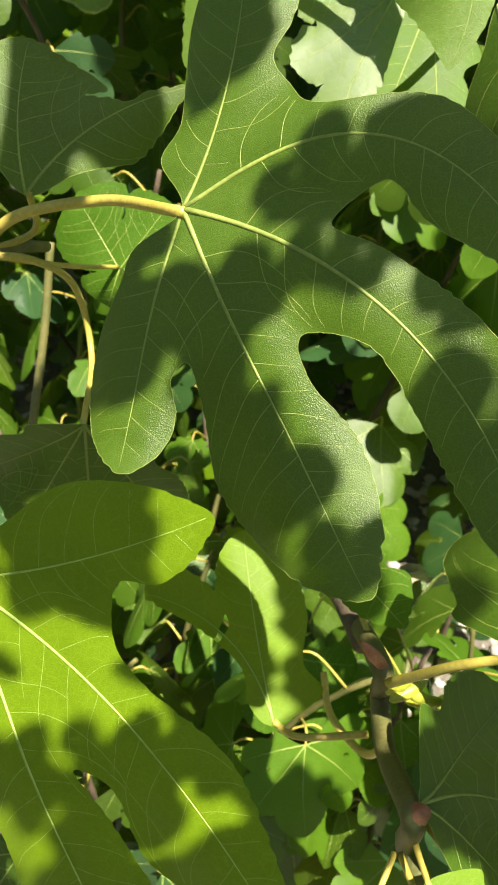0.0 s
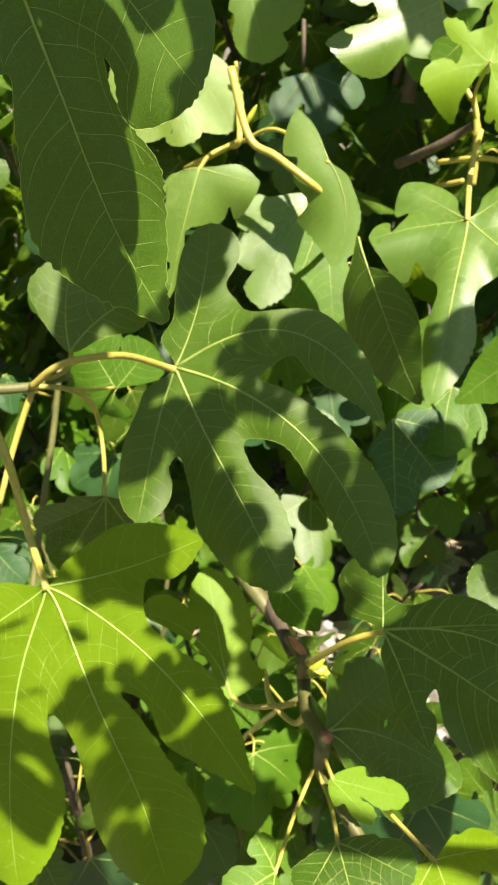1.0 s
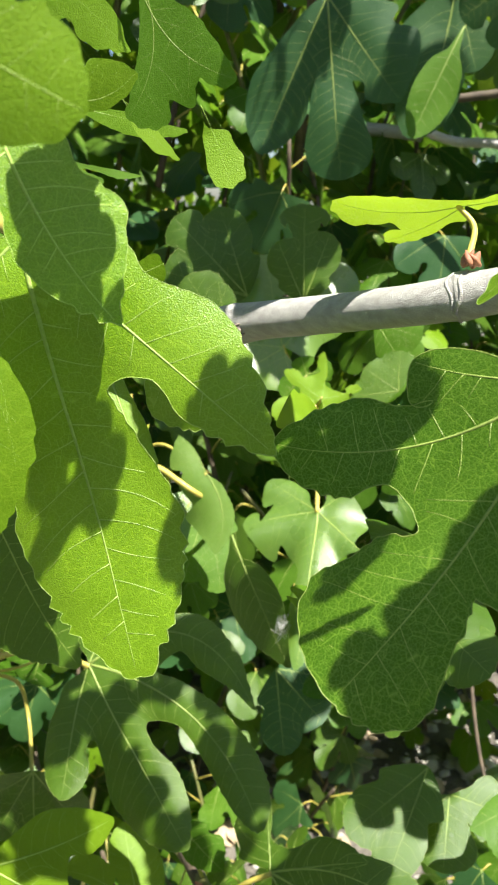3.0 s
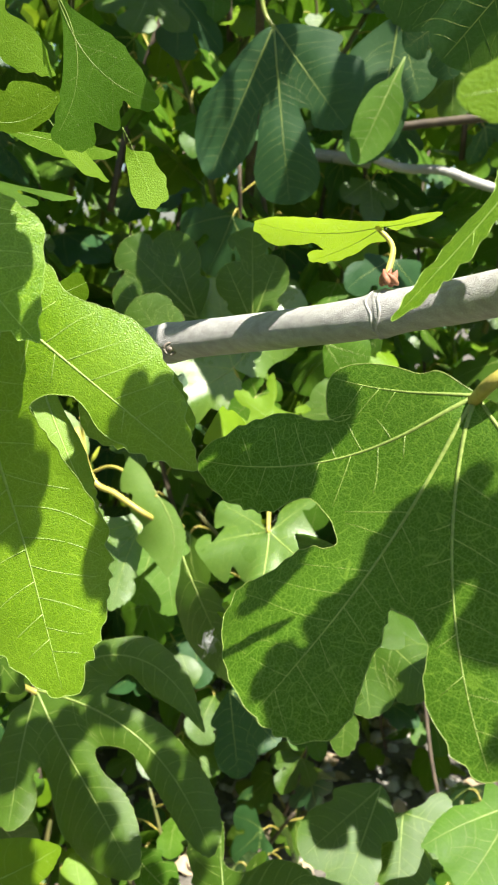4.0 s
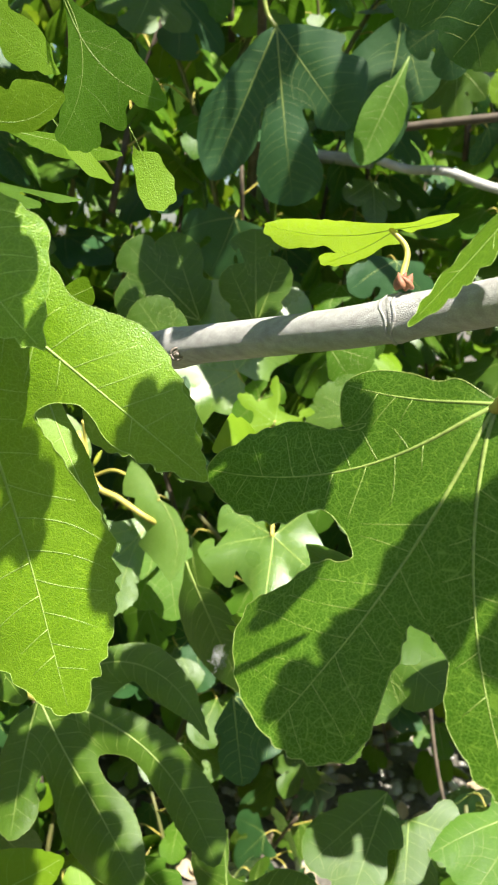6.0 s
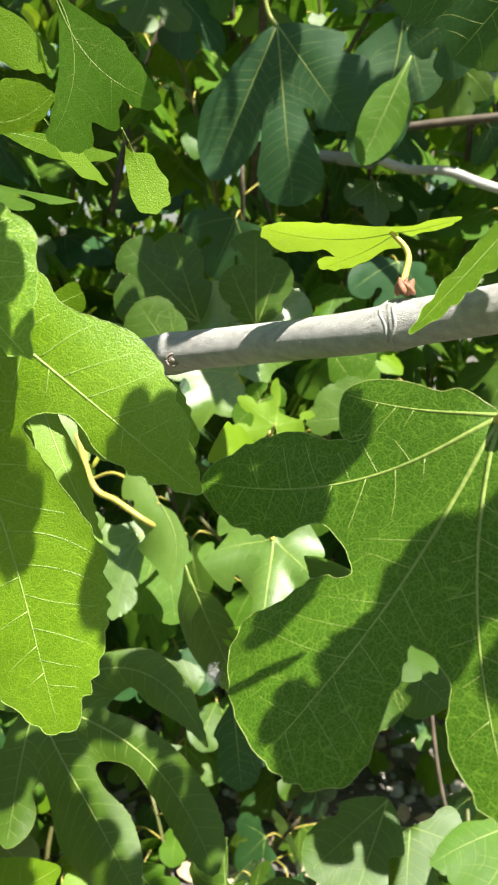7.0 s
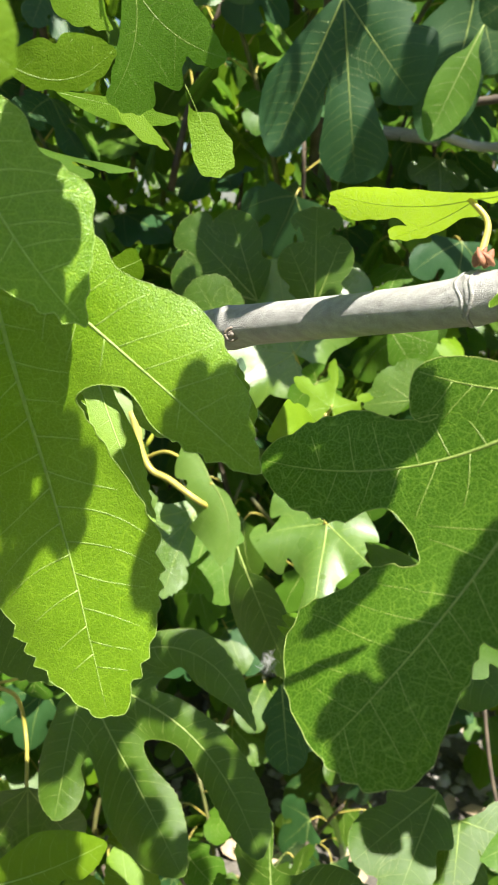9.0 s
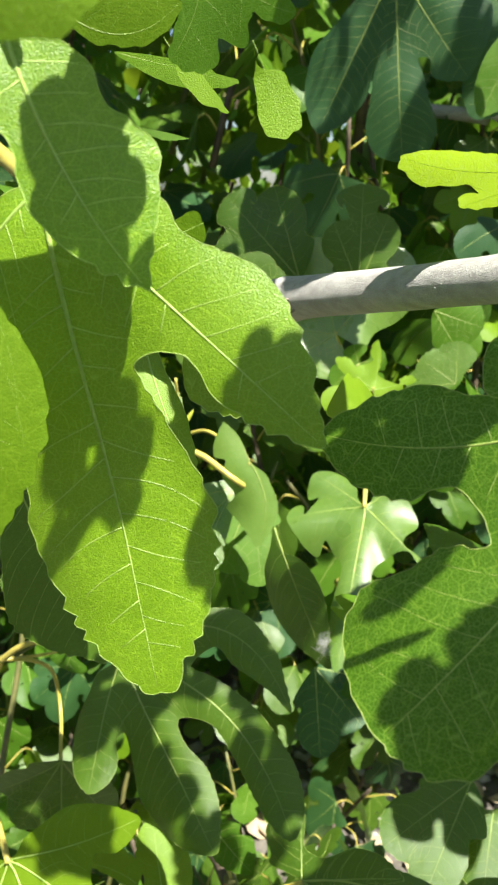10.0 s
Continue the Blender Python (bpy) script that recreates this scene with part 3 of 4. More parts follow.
right_shoot = shoot("fig_branch", (0.251, 0.662, 1.414), "fig shoot with glossy many-lobed sunlit leaves")
stem(right_shoot, [(0.242, 0.678, 1.441), (0.246, 0.664, 1.423), (0.250, 0.652, 1.388), (0.251, 0.647, 1.365)], (0.0028, 0.0036), STALK, "twig")
stem(right_shoot, [(0.246, 0.664, 1.420), (0.246, 0.704, 1.408), (0.219, 0.725, 1.384), (0.195, 0.776, 1.358)], (0.0035, 0.006), TWIG, "twig")
stem(right_shoot, [(0.227, 0.721, 1.372), (0.259, 0.686, 1.385), (0.281, 0.671, 1.387), (0.326, 0.648, 1.389)], (0.003, 0.0025), STALK, "twig")
stem(right_shoot, [(0.250, 0.684, 1.362), (0.239, 0.695, 1.356), (0.223, 0.717, 1.347)], (0.003, 0.003), STALK, "twig")
leaf(right_shoot, (0.236, 0.578, 1.347), (-40.3, 12.0, 154.8),
     [(-126, 72, 20, -2, 0, 8, 0.1), (-47, 132, 3, -1, 0, 3, 0.2), (-1, 196, 24, -2, 0, 20, -0.2), (76, 93, 44, 4, 0, 17, -0.2), (122, 83, 30, 1, 0, 18, 0.0)],
     [(-151, 16), (-79, 61), (-26, 70), (28, 64), (79, 71), (138, 16)], 4, stalk=[(0.244, 0.636, 1.379), (0.249, 0.652, 1.416)], blunt=-0.4, fold=0.26)
leaf(right_shoot, (0.195, 0.690, 1.522), (53.4, -12.6, 11.9),
     [(-168, 62, 3, -4, 0, 38, 0.1), (-102, 119, 36, -6, 0, 12, 0.0), (-75, 90, 13, 2, 0, 34, 0.0), (8, 136, 50, -2, 0, 41, 0.1), (53, 153, 47, 0, 0, 48, 0.6)],
     [(-196, 29), (-144, 49), (-95, 62), (-31, 89), (15, 71), (124, 37)], 4, stalk=[(0.228, 0.735, 1.467), (0.250, 0.717, 1.436)], blunt=-0.4, fold=0.2)
leaf(right_shoot, (0.234, 0.607, 1.476), (77.7, -0.3, -6.6),
     [(-111, 61, 43, 4, 0, 13, 0.1), (-56, 55, 7, 0, 0, 10, 0.0), (-1, 56, 9, 3, 0, 3, 0.4), (71, 49, 8, 1, 0, 3, 0.4), (141, 58, 9, 4, 0, 20, 0.2)],
     [(-147, 33), (-94, 28), (-29, 31), (71, 28), (104, 36), (174, 46)], 3, stalk=[(0.238, 0.659, 1.444), (0.251, 0.662, 1.414)], blunt=-0.4)
leaf(right_shoot, (0.262, 0.596, 1.169), (-45.1, 5.6, 167.6),
     [(-28, 69, 5, -15, 0, 3, 0.3), (-1, 78, 19, 4, 0, 22, -0.4), (42, 72, 29, -3, 0, 24, -0.4)],
     [(-65, 31), (-18, 70), (23, 76), (63, 38)], 1)
leaf(right_shoot, (0.294, 0.374, 1.335), (-61.7, -36.9, 128.4),
     [(-1, 123, 27, 5, 0, 21, -0.6)],
     [(37, 35), (-63, 36)], 1)
leaf(right_shoot, (0.287, 0.373, 1.278), (-57, -35, 138),
     [(-45, 78, 15, 0, 0), (0, 51, 19, 0, 0)],
     [(-83, 33), (-22, 29), (38, 21)], 0)
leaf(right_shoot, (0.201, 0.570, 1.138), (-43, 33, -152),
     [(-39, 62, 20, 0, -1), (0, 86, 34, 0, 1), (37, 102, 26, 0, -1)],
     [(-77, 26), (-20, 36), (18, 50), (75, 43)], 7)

branch_shoot = shoot("fig_branch", (0.159, -0.026, 1.663), "bare grey fig branch with a young leaf and broad leaf")
GREY_LINE = [(0.028, 0.098, 1.618), (0.062, 0.082, 1.627), (0.077, 0.067, 1.632), (0.088, 0.055, 1.636), (0.100, 0.042, 1.640), (0.126, 0.015, 1.648), (0.146, -0.010, 1.655), (0.157, -0.021, 1.659), (0.162, -0.024, 1.661), (0.168, -0.029, 1.663), (0.179, -0.039, 1.667), (0.195, -0.059, 1.674), (0.216, -0.092, 1.685), (0.42, -0.10, 1.66), (0.62, 0.02, 1.52), (0.85, 0.30, 1.20)]
branch_radii = [0.0084, 0.0084, 0.0084, 0.0094, 0.0083, 0.0079, 0.0077, 0.0079, 0.0090, 0.0080, 0.0078, 0.0078, 0.0080, 0.0095, 0.012, 0.017]
stem(branch_shoot, GREY_LINE, radii_along(branch_radii), BARK, "stem", "smooth pale grey bark with faint cracks and specks", 0.05, 24)

leaf(branch_shoot, (0.174, -0.088, 1.644), (-66.6, -16.2, 132.2),
     [(-67, 62, 25, 1, -1, 3, 0.2), (-34, 108, 27, 9, 0, 12, -0.1), (2, 117, 21, -3, 6, 36, 1.2), (50, 101, 15, -10, -3, 19, -0.1), (71, 50, 14, -2, 0, 8, 0.3)],
     [(-90, 32), (-47, 75), (-11, 68), (13, 62), (55, 44), (95, 13)], 5, stalk=[(0.175, -0.098, 1.651), (0.190, -0.099, 1.660)], blunt=0.9, teeth=0.0012, grain=0.003, thin=1.15)
leaf(branch_shoot, (0.163, -0.009, 1.692), (-1.6, 32.7, 80.0),
     [(-152, 23, 3, -1, 0, 4, -0.1), (-5, 48, 12, 5, 0, 9, 0.3), (41, 34, 7, 2, 0, 6, 0.2)],
     [(-198, 6), (-51, 5), (35, 25), (112, 9)], 3, stalk=[(0.166, -0.015, 1.685), (0.162, -0.025, 1.675)], teeth=0.0014, blunt=0.9, thin=0.6)
leaf(branch_shoot, (0.195, -0.086, 1.733), (-61, -19, 86),
     [(0, 86, 10, 0, 0)],
     [(-38, 36), (38, 36)], 6, stalk=[(0.190, -0.109, 1.735)], teeth=0.0026, blunt=0.0)
leaf(branch_shoot, (0.157, -0.151, 1.720), (-120, -75, -161),
     [(0, 23, 6, 0, 0)],
     [(-38, 10), (38, 10)], 3, teeth=0.001, blunt=0.0)

near_left_shoot = shoot("fig_branch", (-0.025, -0.032, 1.691), "fig shoot with leathery bright green toothed leaves")
stem(near_left_shoot, [(-0.025, -0.032, 1.691), (-0.040, -0.016, 1.700), (-0.063, 0.007, 1.706)], (0.005, 0.006), GREEN_TWIG, "twig")
leaf(near_left_shoot, (0.010, -0.035, 1.673), (-81.7, 20.5, 169.7),
     [(-34, 108, 22, 0, 1, 10, -0.6), (3, 155, 27, 0, -9, 30, -0.3), (56, 67, 17, 1, 4, 13, 0.2)],
     [(-70, 33), (-14, 56), (33, 59), (86, 16)], 6, stalk=[(0.002, -0.026, 1.676), (-0.017, -0.004, 1.686)], teeth=0.0024, blunt=0.0)
leaf(near_left_shoot, (0.063, 0.067, 1.646), (-70.9, 32.9, -175.2),
     [(-3, 65, 10, 3, 0, 38, -0.4)],
     [(-20, 20), (56, 20)], 6, teeth=0.0014, blunt=0.0)
leaf(near_left_shoot, (0.044, -0.025, 1.660), (97, 62, -3),
     [(-0, 14, 5, 0, -0)],
     [(-38, 6), (38, 6)], 2, stalk=[(0.040, -0.024, 1.656), (0.034, -0.022, 1.650)], teeth=0.001, thin=0.6)
leaf(near_left_shoot, (0.022, 0.109, 1.616), (-61.7, 18.5, -167.1),
     [(-2, 92, 8, 3, 0, 10, -0.8)],
     [(-13, 17), (40, 18)], 6, teeth=0.001, blunt=0.0)
leaf(near_left_shoot, (0.007, -0.064, 1.709), (-78.8, 31.0, -165.9),
     [(0, 69, 21, 4, -2, 11, -0.7)],
     [(-42, 20), (52, 23)], 6, stalk=[(0.015, -0.074, 1.721), (0.006, -0.068, 1.729)], teeth=0.0016, blunt=-0.4)
leaf(near_left_shoot, (0.010, -0.151, 1.715), (-121, 65, 168),
     [(-59, 21, 7, 0, -0), (0, 37, 13, 0, 0)],
     [(-97, 9), (-29, 12), (38, 16)], 3, teeth=0.0014, blunt=0.0)
leaf(near_left_shoot, (-0.017, -0.076, 1.682), (-86.4, 15.3, -164.8),
     [(4, 107, 40, 15, -5, 13, 0.5)],
     [(-83, 18), (50, 31)], 2, teeth=0.0014, blunt=0.0, thin=0.45)
leaf(near_left_shoot, (0.040, 0.016, 1.766), (-95.5, 7.1, 160.2),
     [(-41, 54, 12, 8, 0, 5, -0.2), (9, 51, 14, -9, 0, 6, 0.2)],
     [(-42, 8), (-20, 52), (-6, 7)], 1, stalk=[(0.031, 0.021, 1.785)], teeth=0.001, blunt=-0.4, fold=0.1, thin=0.32)
leaf(near_left_shoot, (0.066, -0.010, 1.719), (-83.2, 24.8, 177.6),
     [(1, 29, 7, -1, 0, 6, 1.2)],
     [(6, 7), (12, 6)], 3, teeth=0.0009, blunt=1.1, thin=0.3)
leaf(near_left_shoot, (0.015, 0.061, 1.722), (-125.2, 80.9, 150.2),
     [(0, 48, 3, 0, 0, 6, -0.4)],
     [(-12, 8), (23, 6)], 3, teeth=0.001, blunt=-0.3, thin=0.3)
leaf(near_left_shoot, (0.034, 0.050, 1.727), (-86.4, 47.5, -171.5),
     [(0, 35, 3, 2, 0, 4, -0.7)],
     [(1, 5), (7, 7)], 3, teeth=0.001, blunt=-0.3, thin=0.3)
leaf(near_left_shoot, (0.006, 0.014, 1.762), (-100.0, 55.5, -176.8),
     [(0, 42, 6, -2, 0, 9, -0.7)],
     [(-45, 16), (39, 17)], 3, teeth=0.001, blunt=0.0, thin=0.3)
leaf(near_left_shoot, (0.011, -0.011, 1.721), (129.7, 76.6, 48.1),
     [(-2, 34, 13, 7, 0, 4, 0.2)],
     [(-26, 13), (50, 11)], 2, teeth=0.001, blunt=0.0, thin=0.3)

right_back_shoot = shoot("fig_branch", (0.464, 1.028, 2.074), "shaded fig shoot behind the grey branch")
stem(right_back_shoot, [(0.489, 1.224, 1.843), (0.557, 1.226, 1.828), (0.613, 1.166, 1.824), (0.684, 1.161, 1.806), (0.813, 1.159, 1.784)], (0.008, 0.009), BARK, "twig")
stem(right_back_shoot, [(0.503, 1.110, 1.883), (0.565, 1.089, 1.893), (0.667, 1.047, 1.907), (0.744, 1.009, 1.916)], (0.007, 0.008), TWIG, "twig")
stem(right_back_shoot, [(0.395, 1.348, 1.850), (0.461, 1.334, 1.848), (0.511, 1.301, 1.841)], (0.012, 0.012), BARK, "twig")
stem(right_back_shoot, [(0.464, 1.028, 2.074), (0.493, 1.086, 2.025), (0.547, 1.192, 1.951)], (0.006, 0.008), TWIG, "twig")
stem(right_back_shoot, [(0.595, 1.272, 2.007), (0.657, 1.254, 1.990), (0.752, 1.215, 1.992)], (0.018, 0.02), BARK, "twig")
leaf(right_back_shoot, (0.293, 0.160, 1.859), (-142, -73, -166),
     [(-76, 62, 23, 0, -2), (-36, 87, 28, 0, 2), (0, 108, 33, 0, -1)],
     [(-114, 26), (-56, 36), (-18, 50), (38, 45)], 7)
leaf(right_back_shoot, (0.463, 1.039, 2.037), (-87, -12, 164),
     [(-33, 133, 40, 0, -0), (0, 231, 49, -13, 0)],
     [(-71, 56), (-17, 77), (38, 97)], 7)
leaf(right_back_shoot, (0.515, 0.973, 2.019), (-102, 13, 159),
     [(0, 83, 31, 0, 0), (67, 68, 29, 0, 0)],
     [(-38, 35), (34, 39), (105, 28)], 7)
leaf(right_back_shoot, (0.386, 0.725, 1.910), (-80.3, -19.5, 168.8),
     [(1, 140, 29, 1, 0, 25, 0.0)],
     [(-14, 30), (13, 30)], 1, blunt=-0.3)

back_shoot = shoot("fig_branch", (0.226, 0.963, 2.062), "shaded fig shoot with dull bluish-green leaves")
stem(back_shoot, [(0.226, 0.963, 2.062), (0.258, 1.138, 2.014), (0.274, 1.269, 1.809), (0.266, 1.245, 1.380)], (0.006, 0.012), TWIG, "twig")
stem(back_shoot, [(0.005, 0.635, 1.451), (0.027, 0.611, 1.396), (0.054, 0.597, 1.383), (0.088, 0.581, 1.365), (0.112, 0.604, 1.345), (0.139, 0.658, 1.320)], (0.004, 0.003), STALK, "twig")
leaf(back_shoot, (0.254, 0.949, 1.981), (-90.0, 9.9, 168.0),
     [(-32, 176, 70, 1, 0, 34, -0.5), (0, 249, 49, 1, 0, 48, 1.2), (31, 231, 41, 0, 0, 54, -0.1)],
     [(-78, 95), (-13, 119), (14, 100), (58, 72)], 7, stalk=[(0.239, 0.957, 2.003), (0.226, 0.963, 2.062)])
leaf(back_shoot, (0.213, 0.671, 1.582), (87, -4, -8),
     [(-24, 78, 24, 0, -0), (0, 114, 31, 0, 1), (21, 86, 24, 0, -0)],
     [(-62, 33), (-12, 93), (12, 94), (59, 36)], 0)
leaf(back_shoot, (0.149, 0.728, 1.579), (86, -21, -0),
     [(-56, 111, 32, 0, -0), (-26, 133, 29, 0, 0), (0, 115, 29, 0, -0)],
     [(-94, 47), (-41, 108), (-17, 112), (38, 48)], 0)
leaf(back_shoot, (0.121, 0.624, 1.539), (81, -36, 5),
     [(-0, 86, 33, 0, -0), (23, 66, 17, 0, -0)],
     [(-38, 36), (12, 38), (61, 28)], 0)
leaf(back_shoot, (0.222, 0.657, 1.495), (-74, -41, 161),
     [(-151, 33, 15, 0, 1), (-81, 37, 18, 0, 0), (-0, 41, 18, 0, 1), (116, 23, 15, 0, 1)],
     [(-165, 14), (-116, 19), (-41, 21), (58, 14), (154, 10)], 1, stalk=[(0.234, 0.666, 1.451)])
leaf(back_shoot, (0.327, 0.613, 1.489), (69, -59, 5),
     [(-41, 55, 19, 0, 0), (-0, 49, 21, 0, -0), (56, 48, 22, 0, 0)],
     [(-79, 23), (-20, 29), (28, 28), (94, 20)], 4)
leaf(back_shoot, (0.313, 0.701, 1.558), (-59, 75, -164),
     [(0, 61, 27, 0, -0), (39, 53, 22, 0, -0)],
     [(-38, 26), (19, 31), (77, 22)], 1)

low_right_shoot = shoot("fig_branch", (0.455, 0.415, 1.031), "low fig shoot with pale leaves over the gravel")
stem(low_right_shoot, [(0.455, 0.415, 1.031), (0.456, 0.495, 1.043), (0.486, 0.633, 1.072), (0.541, 0.815, 1.108)], (0.002, 0.003), TWIG, "twig")
leaf(low_right_shoot, (0.307, 0.417, 1.318), (-23, 42, -164),
     [(-40, 68, 24, 0, -7), (0, 114, 34, 0, 7), (38, 102, 29, 0, -5)],
     [(-78, 29), (-20, 39), (19, 59), (76, 43)], 0)
leaf(low_right_shoot, (0.357, 0.426, 1.107), (-30, -21, 126),
     [(-27, 126, 27, 0, -0), (0, 116, 32, 0, 0)],
     [(-65, 53), (-14, 67), (38, 49)], 0)
leaf(low_right_shoot, (0.442, 0.302, 1.179), (-17.3, -19.5, 99.4),
     [(-34, 97, 71, -3, 0, 38, -0.2), (-6, 99, 15, 2, 0, 17, -0.6)],
     [(-85, 49), (-14, 94), (71, 31)], 1)
leaf(low_right_shoot, (0.383, 0.418, 1.077), (-38, 6, 157),
     [(-81, 56, 35, 0, -4), (-0, 80, 34, 0, 3), (42, 52, 28, 0, -6)],
     [(-119, 24), (-41, 33), (21, 30), (80, 22)], 0)

LEFT_END = (-0.196, 0.442, 1.193)
NODE_POINT = (0.124, 0.359, 0.995)
SCAR_POINT = (0.088, 0.042, 1.635)
BUD_POINT = (0.162, -0.027, 1.674)
WEB_POINT = (0.102, -0.058, 1.547)
TIP_BUD = (0.026, 0.682, 1.406)
JOINT_POINT = (0.135, 0.271, 0.996)
# unseen leaves added along the sun's rays to cast shade: place and length
CASTERS = [(0.165, -0.182, 1.746, 0.018), (0.166, -0.161, 1.791, 0.015), (0.167, -0.136, 1.845, 0.030), (0.197, -0.188, 1.786, 0.030), (0.228, -0.210, 1.816, 0.038), (0.215, -0.200, 1.835, 0.018), (0.240, -0.245, 1.821, 0.016), (0.121, -0.141, 1.822, 0.020), (0.136, -0.134, 1.790, 0.036), (0.159, -0.135, 1.784, 0.033), (0.350, 0.066, 1.634, 0.075), (0.323, 0.052, 1.578, 0.050), (0.338, -0.004, 1.673, 0.100), (0.292, 0.516, 2.025, 0.100), (0.177, 0.575, 2.015, 0.100), (0.442, 0.210, 1.539, 0.090), (0.064, 0.206, 1.907, 0.090), (0.297, -0.005, 1.724, 0.070)]
CASTERS_MIDDLE = [(0.124, 0.200, 1.872, 0.050), (0.104, 0.028, 1.817, 0.026), (0.173, 0.135, 1.846, 0.039), (0.219, 0.124, 1.865, 0.064), (0.253, 0.097, 1.843, 0.046), (0.192, 0.110, 1.840, 0.036), (0.281, 0.042, 1.843, 0.071), (0.281, 0.008, 1.829, 0.059), (0.117, 0.093, 1.854, 0.059), (0.144, 0.086, 1.844, 0.045), (0.189, 0.021, 1.830, 0.057), (0.219, 0.006, 1.810, 0.039), (0.161, 0.055, 1.824, 0.040), (0.309, 0.220, 1.884, 0.058)]
CASTERS_LOW = [(0.110, -0.017, 1.813, 0.052), (0.374, -0.005, 1.833, 0.072), (0.056, -0.113, 1.774, 0.023), (0.071, -0.119, 1.771, 0.019), (0.042, -0.104, 1.775, 0.021), (0.176, -0.191, 1.751, 0.021), (0.184, -0.179, 1.755, 0.026), (0.003, 0.121, 1.613, 0.062), (-0.013, 0.120, 1.656, 0.056), (0.019, 0.127, 1.581, 0.034), (0.008, 0.156, 1.706, 0.066), (0.409, 0.200, 1.903, 0.099), (0.126, -0.009, 1.600, 0.038), (0.163, -0.024, 1.562, 0.055), (0.137, -0.029, 1.528, 0.048), (0.117, -0.006, 1.605, 0.032), (0.110, -0.075, 1.772, 0.034), (0.130, -0.084, 1.772, 0.030), (0.268, 0.575, 2.010, 0.080), (0.360, 0.585, 2.010, 0.075)]

# Buds, scars and the spider web on the branches
def blob(name, parent, place, size, material, turn=(0, 0, 0), label=""):
    """A small pointed bud."""
    bm = bmesh.new()
    bmesh.ops.create_icosphere(bm, subdivisions=2, radius=1.0)
    for v in bm.verts:
        taper = 1 - 0.55 * max(0.0, v.co.z) ** 1.5
        v.co = Vector((v.co.x * taper * size[0], v.co.y * taper * size[1], v.co.z * size[2]))
    ob = part(name, bm, material, parent, label)
    ob.matrix_basis = parent.matrix_basis.inverted() @ pose(*place, *turn)
    return ob


for i, turn in enumerate(((10, 30, 0), (-20, 75, 10), (10, 120, 0), (30, 95, 40))):
    blob("bud", low_middle_shoot, (NODE_POINT[0] + 0.006 + 0.006 * i, NODE_POINT[1] - 0.004, NODE_POINT[2] - 0.004 - 0.004 * i),
         (0.0045, 0.0045, 0.014), GREEN_BUD, turn, "small yellow-green leaf bud")
blob("tip_bud", low_middle_shoot, (NODE_POINT[0] - 0.012, NODE_POINT[1], NODE_POINT[2] + 0.014), (0.0042, 0.0042, 0.016), BUD, (0, -40, 0), "pinkish pointed tip bud")
blob("joint", low_middle_shoot, JOINT_POINT, (0.0064, 0.0064, 0.0075), BUD, (0, 40, 0))
blob("tip_bud", middle_shoot, TIP_BUD, (0.003, 0.003, 0.012), GREEN_BUD, (0, 25, 0))
for i in range(5):
    blob("bud_scale", branch_shoot, (BUD_POINT[0] + 0.0018 * math.cos(i * 1.3), BUD_POINT[1] + 0.0018 * math.sin(i * 1.3), BUD_POINT[2] + 0.0006 * (i % 2)),
         (0.0017, 0.0012, 0.0034), BUD, (12 * i, 20 - 9 * i, 70 * i), "reddish-brown bud scale")
bm = bmesh.new()
for ring, rise in ((0.0027, 0.0004), (0.0012, 0.0005)):
    line = [Vector((ring * math.cos(a * math.pi / 12), ring * 0.95 * math.sin(a * math.pi / 12), rise)) for a in range(25)]
    tube(bm, line, (0.0006, 0.0006), 6)
bmesh.ops.create_icosphere(bm, subdivisions=2, radius=0.001, matrix=Matrix.Translation((0, 0, -0.0003)))
ob = part("leaf_scar", bm, SCAR, branch_shoot, "round leaf scar")
ob.matrix_basis = branch_shoot.matrix_basis.inverted() @ look(SCAR_POINT, (0.076, -0.4, 1.62)) @ pose(0, 0, 0, 0, 0, 0)


# ring at the node of the grey branch, pale specks in its bark, and a shred of cobweb at a leaf
def ring(name, centre, along, radius, thick, tilt):
    side = Vector(along).normalized()
    m = Matrix.Translation(centre) @ side.to_track_quat("Z", "Y").to_matrix().to_4x4() @ pose(0, 0, 0, tilt, tilt * 0.6, 0)
    line = [m @ Vector((radius * math.cos(a * math.pi / 16), radius * math.sin(a * math.pi / 16), 0.0008 * math.sin(a * 0.9))) - branch_shoot.location for a in range(33)]
    part(name, tube(bmesh.new(), line, (thick, thick), 6, 0.25), BARK, branch_shoot, "ridge round the node")


GREY = [Vector(q) for q in GREY_LINE]
ring("node_ring", GREY[8], GREY[9] - GREY[7], 0.0088, 0.0007, 14)
ring("node_ring", GREY[8] + (GREY[7] - GREY[8]) * 0.25, GREY[9] - GREY[7], 0.0084, 0.0006, -6)
ring("node_ring", GREY[3] + (GREY[2] - GREY[3]) * 0.1, GREY[4] - GREY[2], 0.0090, 0.0006, 8)
rng = random.Random(21)
bm = bmesh.new()
for i in range(110):
    k = rng.uniform(3.2, 11.0)
    c = GREY[int(k)].lerp(GREY[int(k) + 1], k % 1)
    along = (GREY[int(k) + 1] - GREY[int(k)]).normalized()
    out = Vector((0, -1, 0)) - along * along.dot(Vector((0, -1, 0)))
    out = (Matrix.Rotation(rng.uniform(-1.6, 1.2), 3, along) @ out).normalized()
    r = rng.choice((0.00016, 0.0002, 0.00026, 0.00038))
    bmesh.ops.create_icosphere(bm, subdivisions=1, radius=r, matrix=Matrix.Translation(c + out * 0.0078 - branch_shoot.location))
part("bark_speckle", bm, SILK, branch_shoot, "tiny whitish specks in the bark")
bm = bmesh.new()
